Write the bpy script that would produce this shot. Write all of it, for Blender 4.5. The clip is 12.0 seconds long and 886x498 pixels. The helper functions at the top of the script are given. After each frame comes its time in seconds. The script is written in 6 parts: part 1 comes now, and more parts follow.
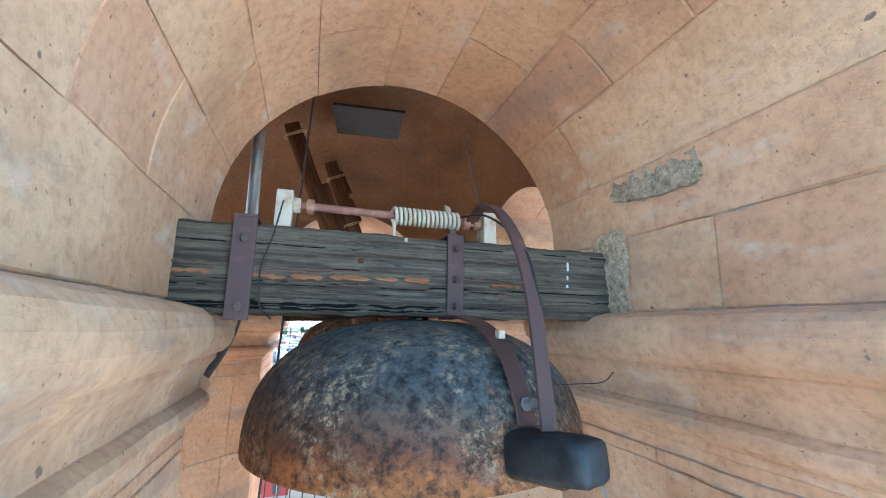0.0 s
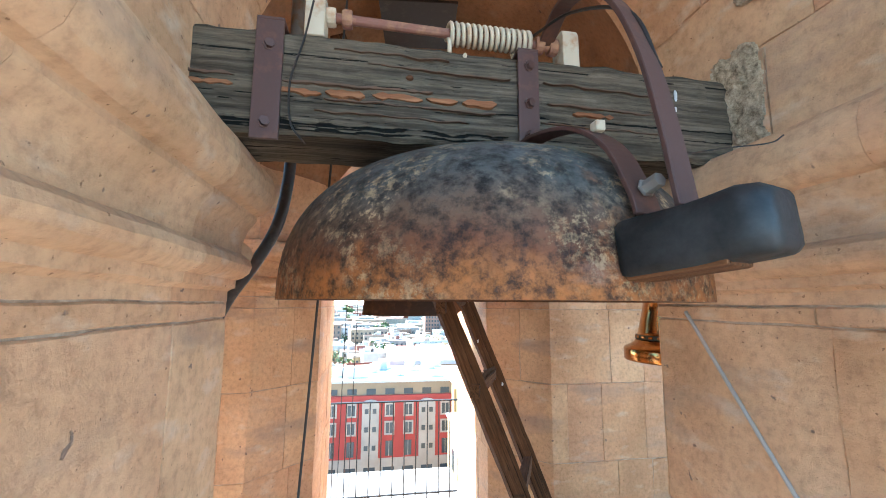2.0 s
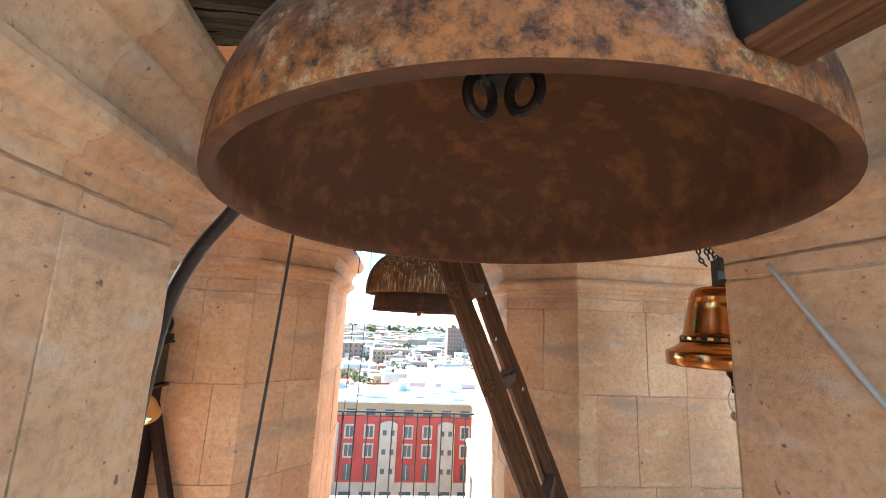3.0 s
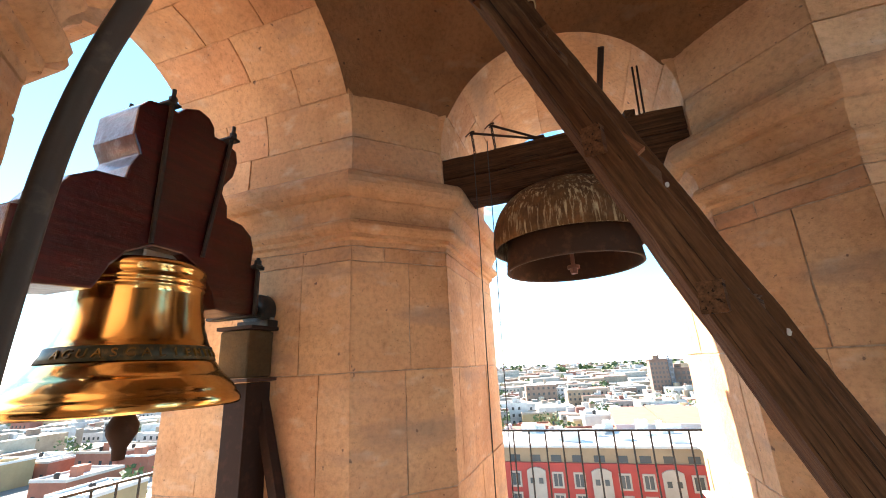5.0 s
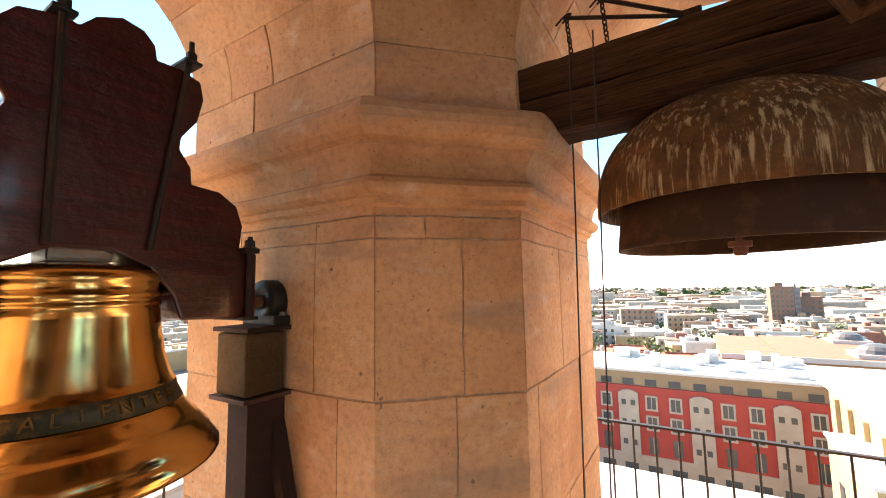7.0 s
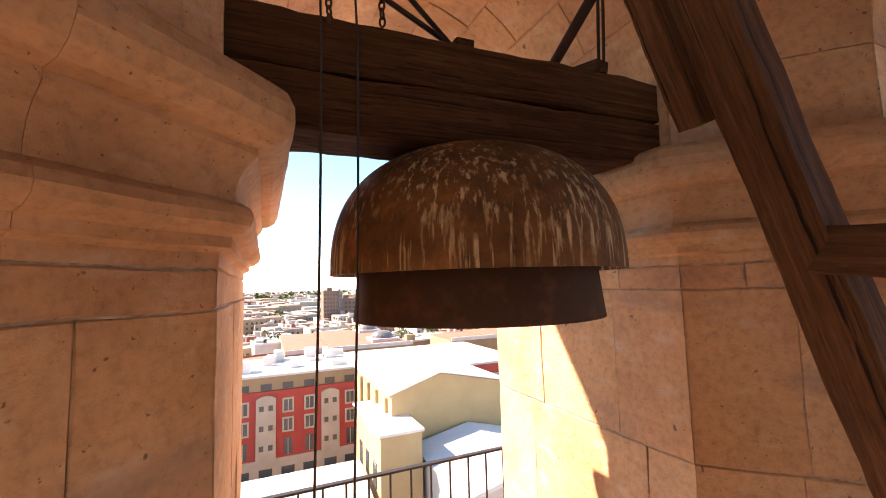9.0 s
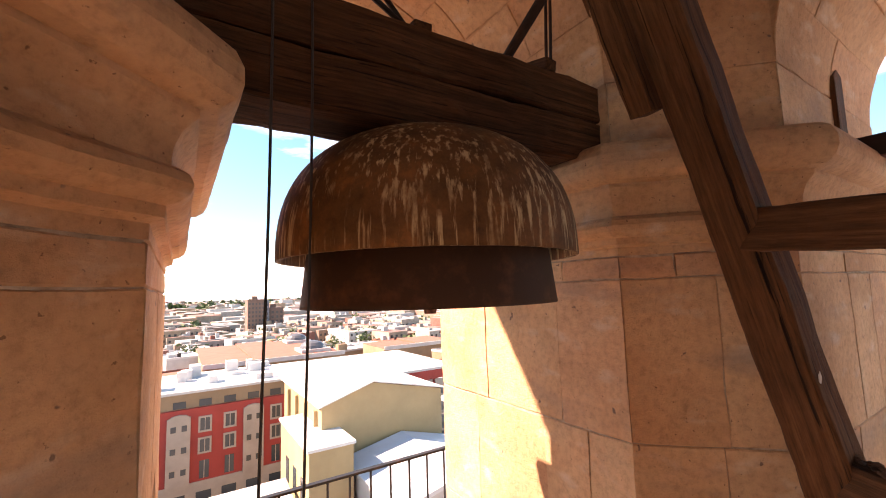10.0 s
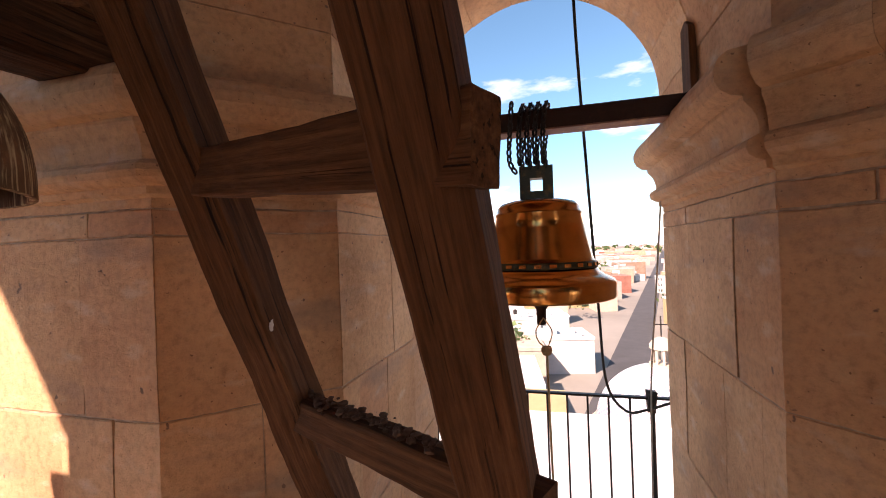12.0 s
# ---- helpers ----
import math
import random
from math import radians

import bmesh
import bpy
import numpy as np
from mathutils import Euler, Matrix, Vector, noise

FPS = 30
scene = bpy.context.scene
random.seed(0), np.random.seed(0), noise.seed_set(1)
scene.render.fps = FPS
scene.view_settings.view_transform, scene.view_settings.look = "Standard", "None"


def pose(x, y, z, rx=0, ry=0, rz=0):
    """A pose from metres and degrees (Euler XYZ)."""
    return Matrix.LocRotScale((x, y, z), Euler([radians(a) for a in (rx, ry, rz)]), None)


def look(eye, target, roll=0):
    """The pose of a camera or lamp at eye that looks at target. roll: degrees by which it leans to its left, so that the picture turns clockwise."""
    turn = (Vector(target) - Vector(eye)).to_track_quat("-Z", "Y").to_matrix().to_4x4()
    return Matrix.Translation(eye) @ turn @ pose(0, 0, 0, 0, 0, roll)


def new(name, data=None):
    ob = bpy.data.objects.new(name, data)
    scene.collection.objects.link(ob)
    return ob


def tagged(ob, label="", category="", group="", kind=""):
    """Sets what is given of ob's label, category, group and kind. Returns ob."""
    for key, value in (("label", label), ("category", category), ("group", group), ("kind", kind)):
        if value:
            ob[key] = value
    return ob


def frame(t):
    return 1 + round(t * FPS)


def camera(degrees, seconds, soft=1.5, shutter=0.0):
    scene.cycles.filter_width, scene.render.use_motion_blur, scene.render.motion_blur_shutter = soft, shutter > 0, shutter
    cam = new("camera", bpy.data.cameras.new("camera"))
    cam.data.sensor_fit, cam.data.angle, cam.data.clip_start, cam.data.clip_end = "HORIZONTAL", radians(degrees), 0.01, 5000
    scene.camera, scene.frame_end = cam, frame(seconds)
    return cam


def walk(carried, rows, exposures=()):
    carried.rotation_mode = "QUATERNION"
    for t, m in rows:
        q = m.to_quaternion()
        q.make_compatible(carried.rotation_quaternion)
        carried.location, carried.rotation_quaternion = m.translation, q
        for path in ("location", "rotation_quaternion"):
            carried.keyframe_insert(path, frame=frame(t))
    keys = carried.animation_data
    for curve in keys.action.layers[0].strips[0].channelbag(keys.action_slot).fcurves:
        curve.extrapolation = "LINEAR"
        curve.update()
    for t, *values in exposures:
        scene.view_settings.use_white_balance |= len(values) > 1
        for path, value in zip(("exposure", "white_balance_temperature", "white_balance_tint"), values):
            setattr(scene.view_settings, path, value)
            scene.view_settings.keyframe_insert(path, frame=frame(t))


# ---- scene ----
cam = camera(94.7, 12.0, soft=1.0)
PATH = [
    (0, (0.087, 0.133, 2.648), (0.684, 2.006, 3.019), 0.9),
    (0.5, (0.089, 0.221, 2.557), (0.617, 2.093, 3.021), 0.1),
    (1, (0.11, 0.301, 2.46), (0.653, 2.203, 2.762), -0.7),
    (1.5, (0.121, 0.374, 2.393), (0.652, 2.283, 2.661), -0.7),
    (2, (0.149, 0.44, 2.292), (0.479, 2.395, 2.554), 0.4),
    (2.5, (0.224, 0.538, 2.223), (0.505, 2.499, 2.496), 0.5),
    (3, (0.256, 0.73, 2.093), (0.461, 2.686, 2.458), 2.7),
    (3.2, (0.278, 0.829, 2.03), (0.296, 2.797, 2.388), 2.6),
    (4.8, (0.443, 1.56, 1.68), (0.038, 3.44, 2.227), -3.8),
    (5, (0.441, 1.699, 1.666), (-0.151, 3.526, 2.223), -3.0),
    (5.5, (0.397, 2.007, 1.719), (-0.656, 3.619, 2.258), -4.7),
    (6, (0.356, 2.143, 1.851), (-1.106, 3.446, 2.257), -5.3),
    (6.5, (0.35, 2.271, 1.971), (-1.052, 3.662, 2.286), -3.3),
    (7, (0.291, 2.428, 2.056), (-0.741, 4.131, 2.251), -1.0),
    (7.5, (0.111, 2.579, 2.096), (-0.293, 4.534, 2.217), 0.7),
    (7.7, (0.054, 2.635, 2.127), (-0.085, 4.626, 2.262), 1.2),
    (9.3, (-0.228, 3.021, 2.292), (0.683, 4.787, 2.519), -1.0),
    (9.5, (-0.247, 3.025, 2.282), (0.722, 4.749, 2.58), -0.5),
    (10, (-0.224, 3.049, 2.224), (0.857, 4.719, 2.426), -1.8),
    (10.5, (-0.225, 3.049, 2.222), (1.136, 4.503, 2.404), -0.5),
    (11, (-0.162, 2.966, 2.195), (1.581, 3.929, 2.378), -0.1),
    (11.5, (-0.047, 2.88, 2.185), (1.847, 3.522, 2.235), -0.4),
    (12, (0.154, 2.775, 2.17), (2.086, 3.292, 2.17), -2.1),
]
EXPOSURES = [(0.0, 3.85, 5000, 2), (1.5, 3.80, 5600, 6), (3.2, 3.48, 6400, 13), (5.0, 3.25, 7050, 16), (7.5, 3.0, 8500, 28), (9.5, 2.8, 8700, 38), (12.0, 2.28, 8200, 38)]
walk(cam, [(t, look(eye, target, roll)) for t, eye, target, roll in PATH], EXPOSURES)

# ---- world and sun ----
SUN_WAY = Vector((1.0, -0.60, -0.97)).normalized()
world = bpy.data.worlds.new("sky")
scene.world = world
world.use_nodes = True
wn, wl = world.node_tree.nodes, world.node_tree.links
sky = wn.new("ShaderNodeTexSky")
sky.sky_type, sky.sun_disc = "NISHITA", False
sky.sun_elevation = math.asin(-SUN_WAY.z)
sky.sun_rotation = math.atan2(-SUN_WAY.x, -SUN_WAY.y)
sky.air_density, sky.dust_density, sky.ozone_density, sky.altitude = 1.0, 0.02, 2.0, 1900
cloud_at = wn.new("ShaderNodeTexCoord")
cloud_map = wn.new("ShaderNodeMapping")
cloud_map.inputs["Scale"].default_value = (1.2, 1.2, 4.5)
cloud = wn.new("ShaderNodeTexNoise")
cloud.inputs["Scale"].default_value, cloud.inputs["Detail"].default_value, cloud.inputs["Roughness"].default_value = 1.6, 7, 0.55
cloud_ramp = wn.new("ShaderNodeValToRGB")
cloud_ramp.color_ramp.elements[0].position, cloud_ramp.color_ramp.elements[1].position = 0.55, 0.82
cloud_mix = wn.new("ShaderNodeMix")
cloud_mix.data_type = "RGBA"
wl.new(cloud_at.outputs["Generated"], cloud_map.inputs["Vector"])
wl.new(cloud_map.outputs["Vector"], cloud.inputs["Vector"])
wl.new(cloud.outputs["Fac"], cloud_ramp.inputs["Fac"])
wl.new(cloud_ramp.outputs["Color"], cloud_mix.inputs["Factor"])
sky_tint = wn.new("ShaderNodeMix")
sky_tint.data_type, sky_tint.blend_type = "RGBA", "MULTIPLY"
sky_tint.inputs["Factor"].default_value = 1.0
wl.new(sky.outputs["Color"], sky_tint.inputs["A"])
sky_tint.inputs["B"].default_value = (0.50, 0.92, 0.92, 1)
wl.new(sky_tint.outputs["Result"], cloud_mix.inputs["A"])
cloud_mix.inputs["B"].default_value = (11.0, 11.2, 11.6, 1)
# bright haze that thins out with height
haze_z = wn.new("ShaderNodeSeparateXYZ")
wl.new(cloud_at.outputs["Generated"], haze_z.inputs[0])
haze_ramp = wn.new("ShaderNodeValToRGB")
for k, (at, v) in enumerate([(0.0, 0.9), (0.03, 0.5), (0.07, 0.14), (0.12, 0.0)]):
    e = haze_ramp.color_ramp.elements[k] if k < 2 else haze_ramp.color_ramp.elements.new(at)
    e.position, e.color = at, (v, v, v, 1)
wl.new(haze_z.outputs["Z"], haze_ramp.inputs["Fac"])
haze_mix = wn.new("ShaderNodeMix")
haze_mix.data_type = "RGBA"
wl.new(haze_ramp.outputs["Color"], haze_mix.inputs["Factor"])
wl.new(cloud_mix.outputs["Result"], haze_mix.inputs["A"])
haze_mix.inputs["B"].default_value = (18.0, 17.8, 17.4, 1)
wl.new(haze_mix.outputs["Result"], wn["Background"].inputs["Color"])
wn["Background"].inputs["Strength"].default_value = 0.075
sun = new("sun", bpy.data.lights.new("sun", "SUN"))
sun.data.energy, sun.data.angle, sun.data.color = 3.2, radians(0.5), (1.0, 0.94, 0.85)
sun.matrix_world = look((0, 0, 0), SUN_WAY)


# ---- materials ----
def shader(name, base=(0.5, 0.5, 0.5), rough=0.7, metal=0.0):
    m = bpy.data.materials.new(name)
    m.use_nodes = True
    p = m.node_tree.nodes["Principled BSDF"]
    p.inputs["Base Color"].default_value = (*base, 1)
    p.inputs["Roughness"].default_value, p.inputs["Metallic"].default_value = rough, metal
    return m, m.node_tree.nodes, m.node_tree.links, p


def texture_noise(n, l, scale, detail=4, stretch=(1, 1, 1), rough=0.55, coords="Object"):
    c, mp, t = n.new("ShaderNodeTexCoord"), n.new("ShaderNodeMapping"), n.new("ShaderNodeTexNoise")
    mp.inputs["Scale"].default_value = stretch
    t.inputs["Scale"].default_value, t.inputs["Detail"].default_value, t.inputs["Roughness"].default_value = scale, detail, rough
    l.new(c.outputs[coords], mp.inputs["Vector"])
    l.new(mp.outputs["Vector"], t.inputs["Vector"])
    return t.outputs["Fac"]


def ramp(n, l, fac, stops):
    r = n.new("ShaderNodeValToRGB")
    e = r.color_ramp.elements
    while len(e) < len(stops):
        e.new(0.5)
    for k, (pos, col) in enumerate(stops):
        e[k].position, e[k].color = pos, (*col, 1)
    l.new(fac, r.inputs["Fac"])
    return r.outputs["Color"]


def mix(n, l, fac, a, b, how="MIX"):
    m = n.new("ShaderNodeMix")
    m.data_type, m.blend_type = "RGBA", how
    for sock, v in (("Factor", fac), ("A", a), ("B", b)):
        if isinstance(v, (int, float)):
            m.inputs[sock].default_value = v
        elif isinstance(v, tuple):
            m.inputs[sock].default_value = (*v, 1)
        else:
            l.new(v, m.inputs[sock])
    return m.outputs["Result"]


def bump(n, l, p, height, strength=0.3, distance=0.01, chain=None):
    b = n.new("ShaderNodeBump")
    b.inputs["Strength"].default_value, b.inputs["Distance"].default_value = strength, distance
    l.new(height, b.inputs["Height"])
    if chain:
        l.new(chain, b.inputs["Normal"])
    l.new(b.outputs["Normal"], p.inputs["Normal"])
    return b.outputs["Normal"]


def stone(name, tint=(1, 1, 1)):
    """Pink-tan limestone: each block its own tone, soft mottling, dark pits and pale scrapes."""
    m, n, l, p = shader(name, rough=0.88)
    p.inputs["Specular IOR Level"].default_value = 0.3
    info = n.new("ShaderNodeObjectInfo")
    k = lambda c: tuple(a * b for a, b in zip(c, tint))
    tone = ramp(n, l, info.outputs["Random"], [(0, k((0.62, 0.36, 0.200))), (0.35, k((0.68, 0.42, 0.242))), (0.7, k((0.71, 0.455, 0.272))), (1, k((0.64, 0.36, 0.210)))])
    broad = ramp(n, l, texture_noise(n, l, 2.2, 6), [(0.28, (0.66, 0.58, 0.51)), (0.52, (0.92, 0.88, 0.84)), (0.72, (1.0, 1.0, 1.0))])
    fine = ramp(n, l, texture_noise(n, l, 38, 8, rough=0.7), [(0.30, (0.70, 0.68, 0.66)), (0.5, (0.95, 0.945, 0.94)), (0.66, (1.04, 1.04, 1.04))])
    pores = ramp(n, l, texture_noise(n, l, 75, 4, rough=0.5), [(0.27, (0.45, 0.41, 0.38)), (0.32, (1, 1, 1))])
    fine = mix(n, l, 1.0, fine, pores, "MULTIPLY")
    pale = ramp(n, l, texture_noise(n, l, 5.5, 8, (1, 1, 2.2), 0.55), [(0.58, (0, 0, 0)), (0.72, (1, 1, 1))])
    pits = ramp(n, l, texture_noise(n, l, 26, 3, rough=0.4), [(0.235, (0, 0, 0)), (0.262, (1, 1, 1))])
    col = mix(n, l, 1.0, tone, broad, "MULTIPLY")
    col = mix(n, l, 1.0, col, fine, "MULTIPLY")
    f = n.new("ShaderNodeMath")
    f.operation = "MULTIPLY"
    f.inputs[1].default_value = 0.45
    l.new(pale, f.inputs[0])
    col = mix(n, l, f.outputs[0], col, k((0.66, 0.54, 0.42)))
    soot = ramp(n, l, texture_noise(n, l, 2.6, 7, (0.6, 0.6, 2.0), 0.6), [(0.54, (0, 0, 0)), (0.72, (0.55, 0.55, 0.55))])
    col = mix(n, l, soot, col, k((0.25, 0.19, 0.155)))
    col = mix(n, l, pits, k((0.22, 0.14, 0.10)), col)
    l.new(col, p.inputs["Base Color"])
    b1 = bump(n, l, p, pits, 0.5, 0.006)
    b2 = bump(n, l, p, texture_noise(n, l, 60, 8, rough=0.75), 0.8, 0.008, b1)
    bump(n, l, p, texture_noise(n, l, 5, 4), 0.5, 0.02, b2)
    return m


def timber(name, dark, light, axis=0, crack=0.5, scale=1.0):
    """Old timber, grain along one of the object's axes, with long dark checks."""
    m, n, l, p = shader(name, rough=0.85)
    p.inputs["Specular IOR Level"].default_value = 0.18
    s = [26 * scale, 26 * scale, 26 * scale]
    s[axis] = 1.1
    grain = texture_noise(n, l, 1.0, 9, tuple(s), 0.65)
    s2 = [v * 1.5 for v in s]
    s2[axis] = 0.5
    checks = texture_noise(n, l, 1.0, 5, tuple(s2), 0.5)
    col = ramp(n, l, grain, [(0.25, tuple(c * 0.5 for c in dark)), (0.42, dark), (0.72, light)])
    speck = ramp(n, l, texture_noise(n, l, 1.0, 6, tuple(12 if k == axis else 160 for k in range(3)), 0.7), [(0.34, (0.62, 0.60, 0.58)), (0.58, (1, 1, 1))])
    col = mix(n, l, 1.0, col, speck, "MULTIPLY")
    broad = ramp(n, l, texture_noise(n, l, 2.5, 5), [(0.3, (0.6, 0.58, 0.55)), (0.7, (1, 1, 1))])
    col = mix(n, l, 1.0, col, broad, "MULTIPLY")
    cut = ramp(n, l, checks, [(0.355, (0, 0, 0)), (0.385, (1, 1, 1))])
    f = mix(n, l, crack, (1, 1, 1), cut, "MULTIPLY")
    l.new(mix(n, l, 1.0, col, f, "MULTIPLY"), p.inputs["Base Color"])
    b1 = bump(n, l, p, cut, 0.7, 0.008)
    bump(n, l, p, grain, 0.7, 0.006, b1)
    return m


def iron(name, base, rust=(0.16, 0.06, 0.03), amount=0.5, rough=0.65, metal=0.3):
    m, n, l, p = shader(name, rough=rough, metal=metal)
    p.inputs["Specular IOR Level"].default_value = 0.28
    f = ramp(n, l, texture_noise(n, l, 14, 7, rough=0.65), [(0.62 - 0.25 * amount, (0, 0, 0)), (0.78 - 0.2 * amount, (1, 1, 1))])
    l.new(mix(n, l, f, base, rust), p.inputs["Base Color"])
    bump(n, l, p, texture_noise(n, l, 90, 5), 0.25, 0.002)
    return m


M_STONE = stone("limestone")
M_STONE_DARK = stone("limestone_weathered", (0.86, 0.80, 0.76))
M_MORTAR, n, l, p = shader("mortar", rough=0.95)
l.new(ramp(n, l, texture_noise(n, l, 30, 8), [(0.3, (0.26, 0.18, 0.12)), (0.7, (0.52, 0.39, 0.28))]), p.inputs["Base Color"])
bump(n, l, p, texture_noise(n, l, 70, 6), 0.8, 0.008)
M_MORTAR_DARK, n, l, p = shader("dark_hollow", (0.10, 0.055, 0.035), 0.95)
M_RUBBLE, n, l, p = shader("rough_mortar", rough=0.95)
l.new(ramp(n, l, texture_noise(n, l, 45, 10, rough=0.8), [(0.38, (0.20, 0.145, 0.09)), (0.5, (0.53, 0.40, 0.265)), (0.62, (0.74, 0.60, 0.42))]), p.inputs["Base Color"])
bump(n, l, p, texture_noise(n, l, 55, 8, rough=0.8), 1.0, 0.02)
# the limestone pattern multiplied down to a darker brown
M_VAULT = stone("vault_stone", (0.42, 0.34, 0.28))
M_GREYWOOD = timber("weathered_grey_wood", (0.068, 0.053, 0.038), (0.215, 0.172, 0.125), 0, 0.95, 2.4)
M_DARKWOOD = timber("dark_brown_wood", (0.062, 0.026, 0.012), (0.140, 0.060, 0.027), 0, 0.6, 2.6)
M_STRUT = timber("brown_strut_wood", (0.105, 0.044, 0.019), (0.20, 0.092, 0.040), 2, 0.8, 2.6)
M_RUNG = timber("brown_rung_wood", (0.105, 0.044, 0.019), (0.20, 0.092, 0.040), 0, 0.8, 2.6)
M_PALEWOOD = timber("pale_raw_and_lit_wood", (0.27, 0.105, 0.048), (0.46, 0.22, 0.11), 0, 0.3)
M_STRAP = iron("brown_painted_iron", (0.072, 0.037, 0.031), (0.13, 0.055, 0.035), 0.3, 0.55, 0.0)
M_BLACKIRON = iron("black_iron", (0.03, 0.028, 0.027), (0.09, 0.045, 0.028), 0.35, 0.5, 0.4)
M_DARKSTEEL = iron("dark_brown_steel", (0.030, 0.014, 0.010), (0.065, 0.026, 0.016), 0.4, 0.75, 0.0)
M_GREYSTEEL = iron("grey_steel", (0.30, 0.29, 0.27), (0.30, 0.17, 0.09), 0.35, 0.45, 0.6)
M_CREAM = iron("cream_painted_metal", (0.46, 0.38, 0.28), (0.34, 0.17, 0.08), 0.35, 0.6, 0.0)
M_RUSTROD = iron("rusty_rod", (0.20, 0.09, 0.065), (0.36, 0.19, 0.10), 0.5, 0.7, 0.0)
M_RUBBER, n, l, p = shader("black_rubber", (0.022, 0.024, 0.028), 0.52)
p.inputs["Specular IOR Level"].default_value = 0.32
l.new(ramp(n, l, texture_noise(n, l, 16, 8, rough=0.7), [(0.4, (0.007, 0.008, 0.009)), (0.72, (0.030, 0.032, 0.034))]), p.inputs["Base Color"])
bump(n, l, p, texture_noise(n, l, 22, 6), 0.4, 0.006)
M_CABLE, n, l, p = shader("black_cable", (0.025, 0.023, 0.022), 0.6)
M_CONDUIT = iron("dark_conduit", (0.030, 0.021, 0.016), (0.07, 0.052, 0.040), 0.3, 0.55, 0.0)
M_PALESTICK = timber("pale_dry_wood", (0.40, 0.30, 0.20), (0.58, 0.46, 0.33), 2, 0.2)
M_ROPE, n, l, p = shader("straw_rope", (0.45, 0.33, 0.18), 0.9)
M_WIRE, n, l, p = shader("pale_cable", (0.36, 0.32, 0.28), 0.6)

# the entry bell: blue-grey crown, rust towards the rim, ochre scabs
M_BELLIRON, n, l, p = shader("rusted_bell_iron", rough=0.68, metal=0.0)
p.inputs["Specular IOR Level"].default_value = 0.3
geo_c = n.new("ShaderNodeTexCoord")
sep = n.new("ShaderNodeSeparateXYZ")
l.new(geo_c.outputs["Object"], sep.inputs[0])
addn = n.new("ShaderNodeMath")
addn.operation = "MULTIPLY_ADD"
l.new(texture_noise(n, l, 5, 8, rough=0.65), addn.inputs[0])
addn.inputs[1].default_value = 0.22
l.new(sep.outputs["Z"], addn.inputs[2])
blend = ramp(n, l, addn.outputs[0], [(0.12, (0.23, 0.078, 0.018)), (0.18, (0.105, 0.036, 0.014)), (0.25, (0.090, 0.052, 0.032)), (0.33, (0.060, 0.062, 0.058)), (0.44, (0.088, 0.088, 0.080))])
scab = ramp(n, l, texture_noise(n, l, 40, 10, rough=0.82), [(0.51, (0, 0, 0)), (0.56, (1, 1, 1))])
patch = ramp(n, l, texture_noise(n, l, 4.5, 3), [(0.46, (0, 0, 0)), (0.6, (0.9, 0.9, 0.9))])
col = mix(n, l, mix(n, l, 1.0, scab, patch, "MULTIPLY"), blend, (0.36, 0.25, 0.14))
dark = ramp(n, l, texture_noise(n, l, 34, 9, rough=0.75), [(0.38, (0.16, 0.14, 0.14)), (0.56, (1.1, 1.1, 1.1))])
orange = ramp(n, l, texture_noise(n, l, 7, 6), [(0.60, (0, 0, 0)), (0.68, (0.55, 0.55, 0.55))])
col = mix(n, l, orange, col, (0.30, 0.095, 0.020))
violet = ramp(n, l, texture_noise(n, l, 6, 5, (1, 1, 2.5)), [(0.60, (0, 0, 0)), (0.72, (0.4, 0.4, 0.4))])
col = mix(n, l, violet, col, (0.10, 0.105, 0.115))
l.new(mix(n, l, 1.0, col, dark, "MULTIPLY"), p.inputs["Base Color"])
b1 = bump(n, l, p, scab, 0.4, 0.003)
bump(n, l, p, texture_noise(n, l, 40, 8), 0.4, 0.004, b1)

# the double bell: brown-black with pale runs down the side
M_BELLDARK, n, l, p = shader("dark_streaked_iron", rough=0.72, metal=0.0)
p.inputs["Specular IOR Level"].default_value = 0.25
runs = ramp(n, l, texture_noise(n, l, 1.0, 7, (60, 60, 4.0), 0.65), [(0.52, (0, 0, 0)), (0.62, (1, 1, 1))])
where = ramp(n, l, texture_noise(n, l, 7, 6, rough=0.6), [(0.36, (0, 0, 0)), (0.54, (1, 1, 1))])
base = ramp(n, l, texture_noise(n, l, 9, 8, rough=0.7), [(0.3, (0.045, 0.021, 0.009)), (0.55, (0.15, 0.070, 0.026)), (0.72, (0.30, 0.13, 0.042))])
l.new(mix(n, l, mix(n, l, 1.0, runs, where, "MULTIPLY"), base, (0.50, 0.39, 0.23)), p.inputs["Base Color"])
bump(n, l, p, texture_noise(n, l, 45, 7), 0.5, 0.004)
M_BELLRUST = iron("rust_brown_iron", (0.085, 0.034, 0.015), (0.17, 0.070, 0.026), 0.5, 0.75, 0.0)
M_BELLINNER = iron("dull_brown_iron", (0.05, 0.024, 0.014), (0.10, 0.044, 0.022), 0.4, 0.75, 0.0)

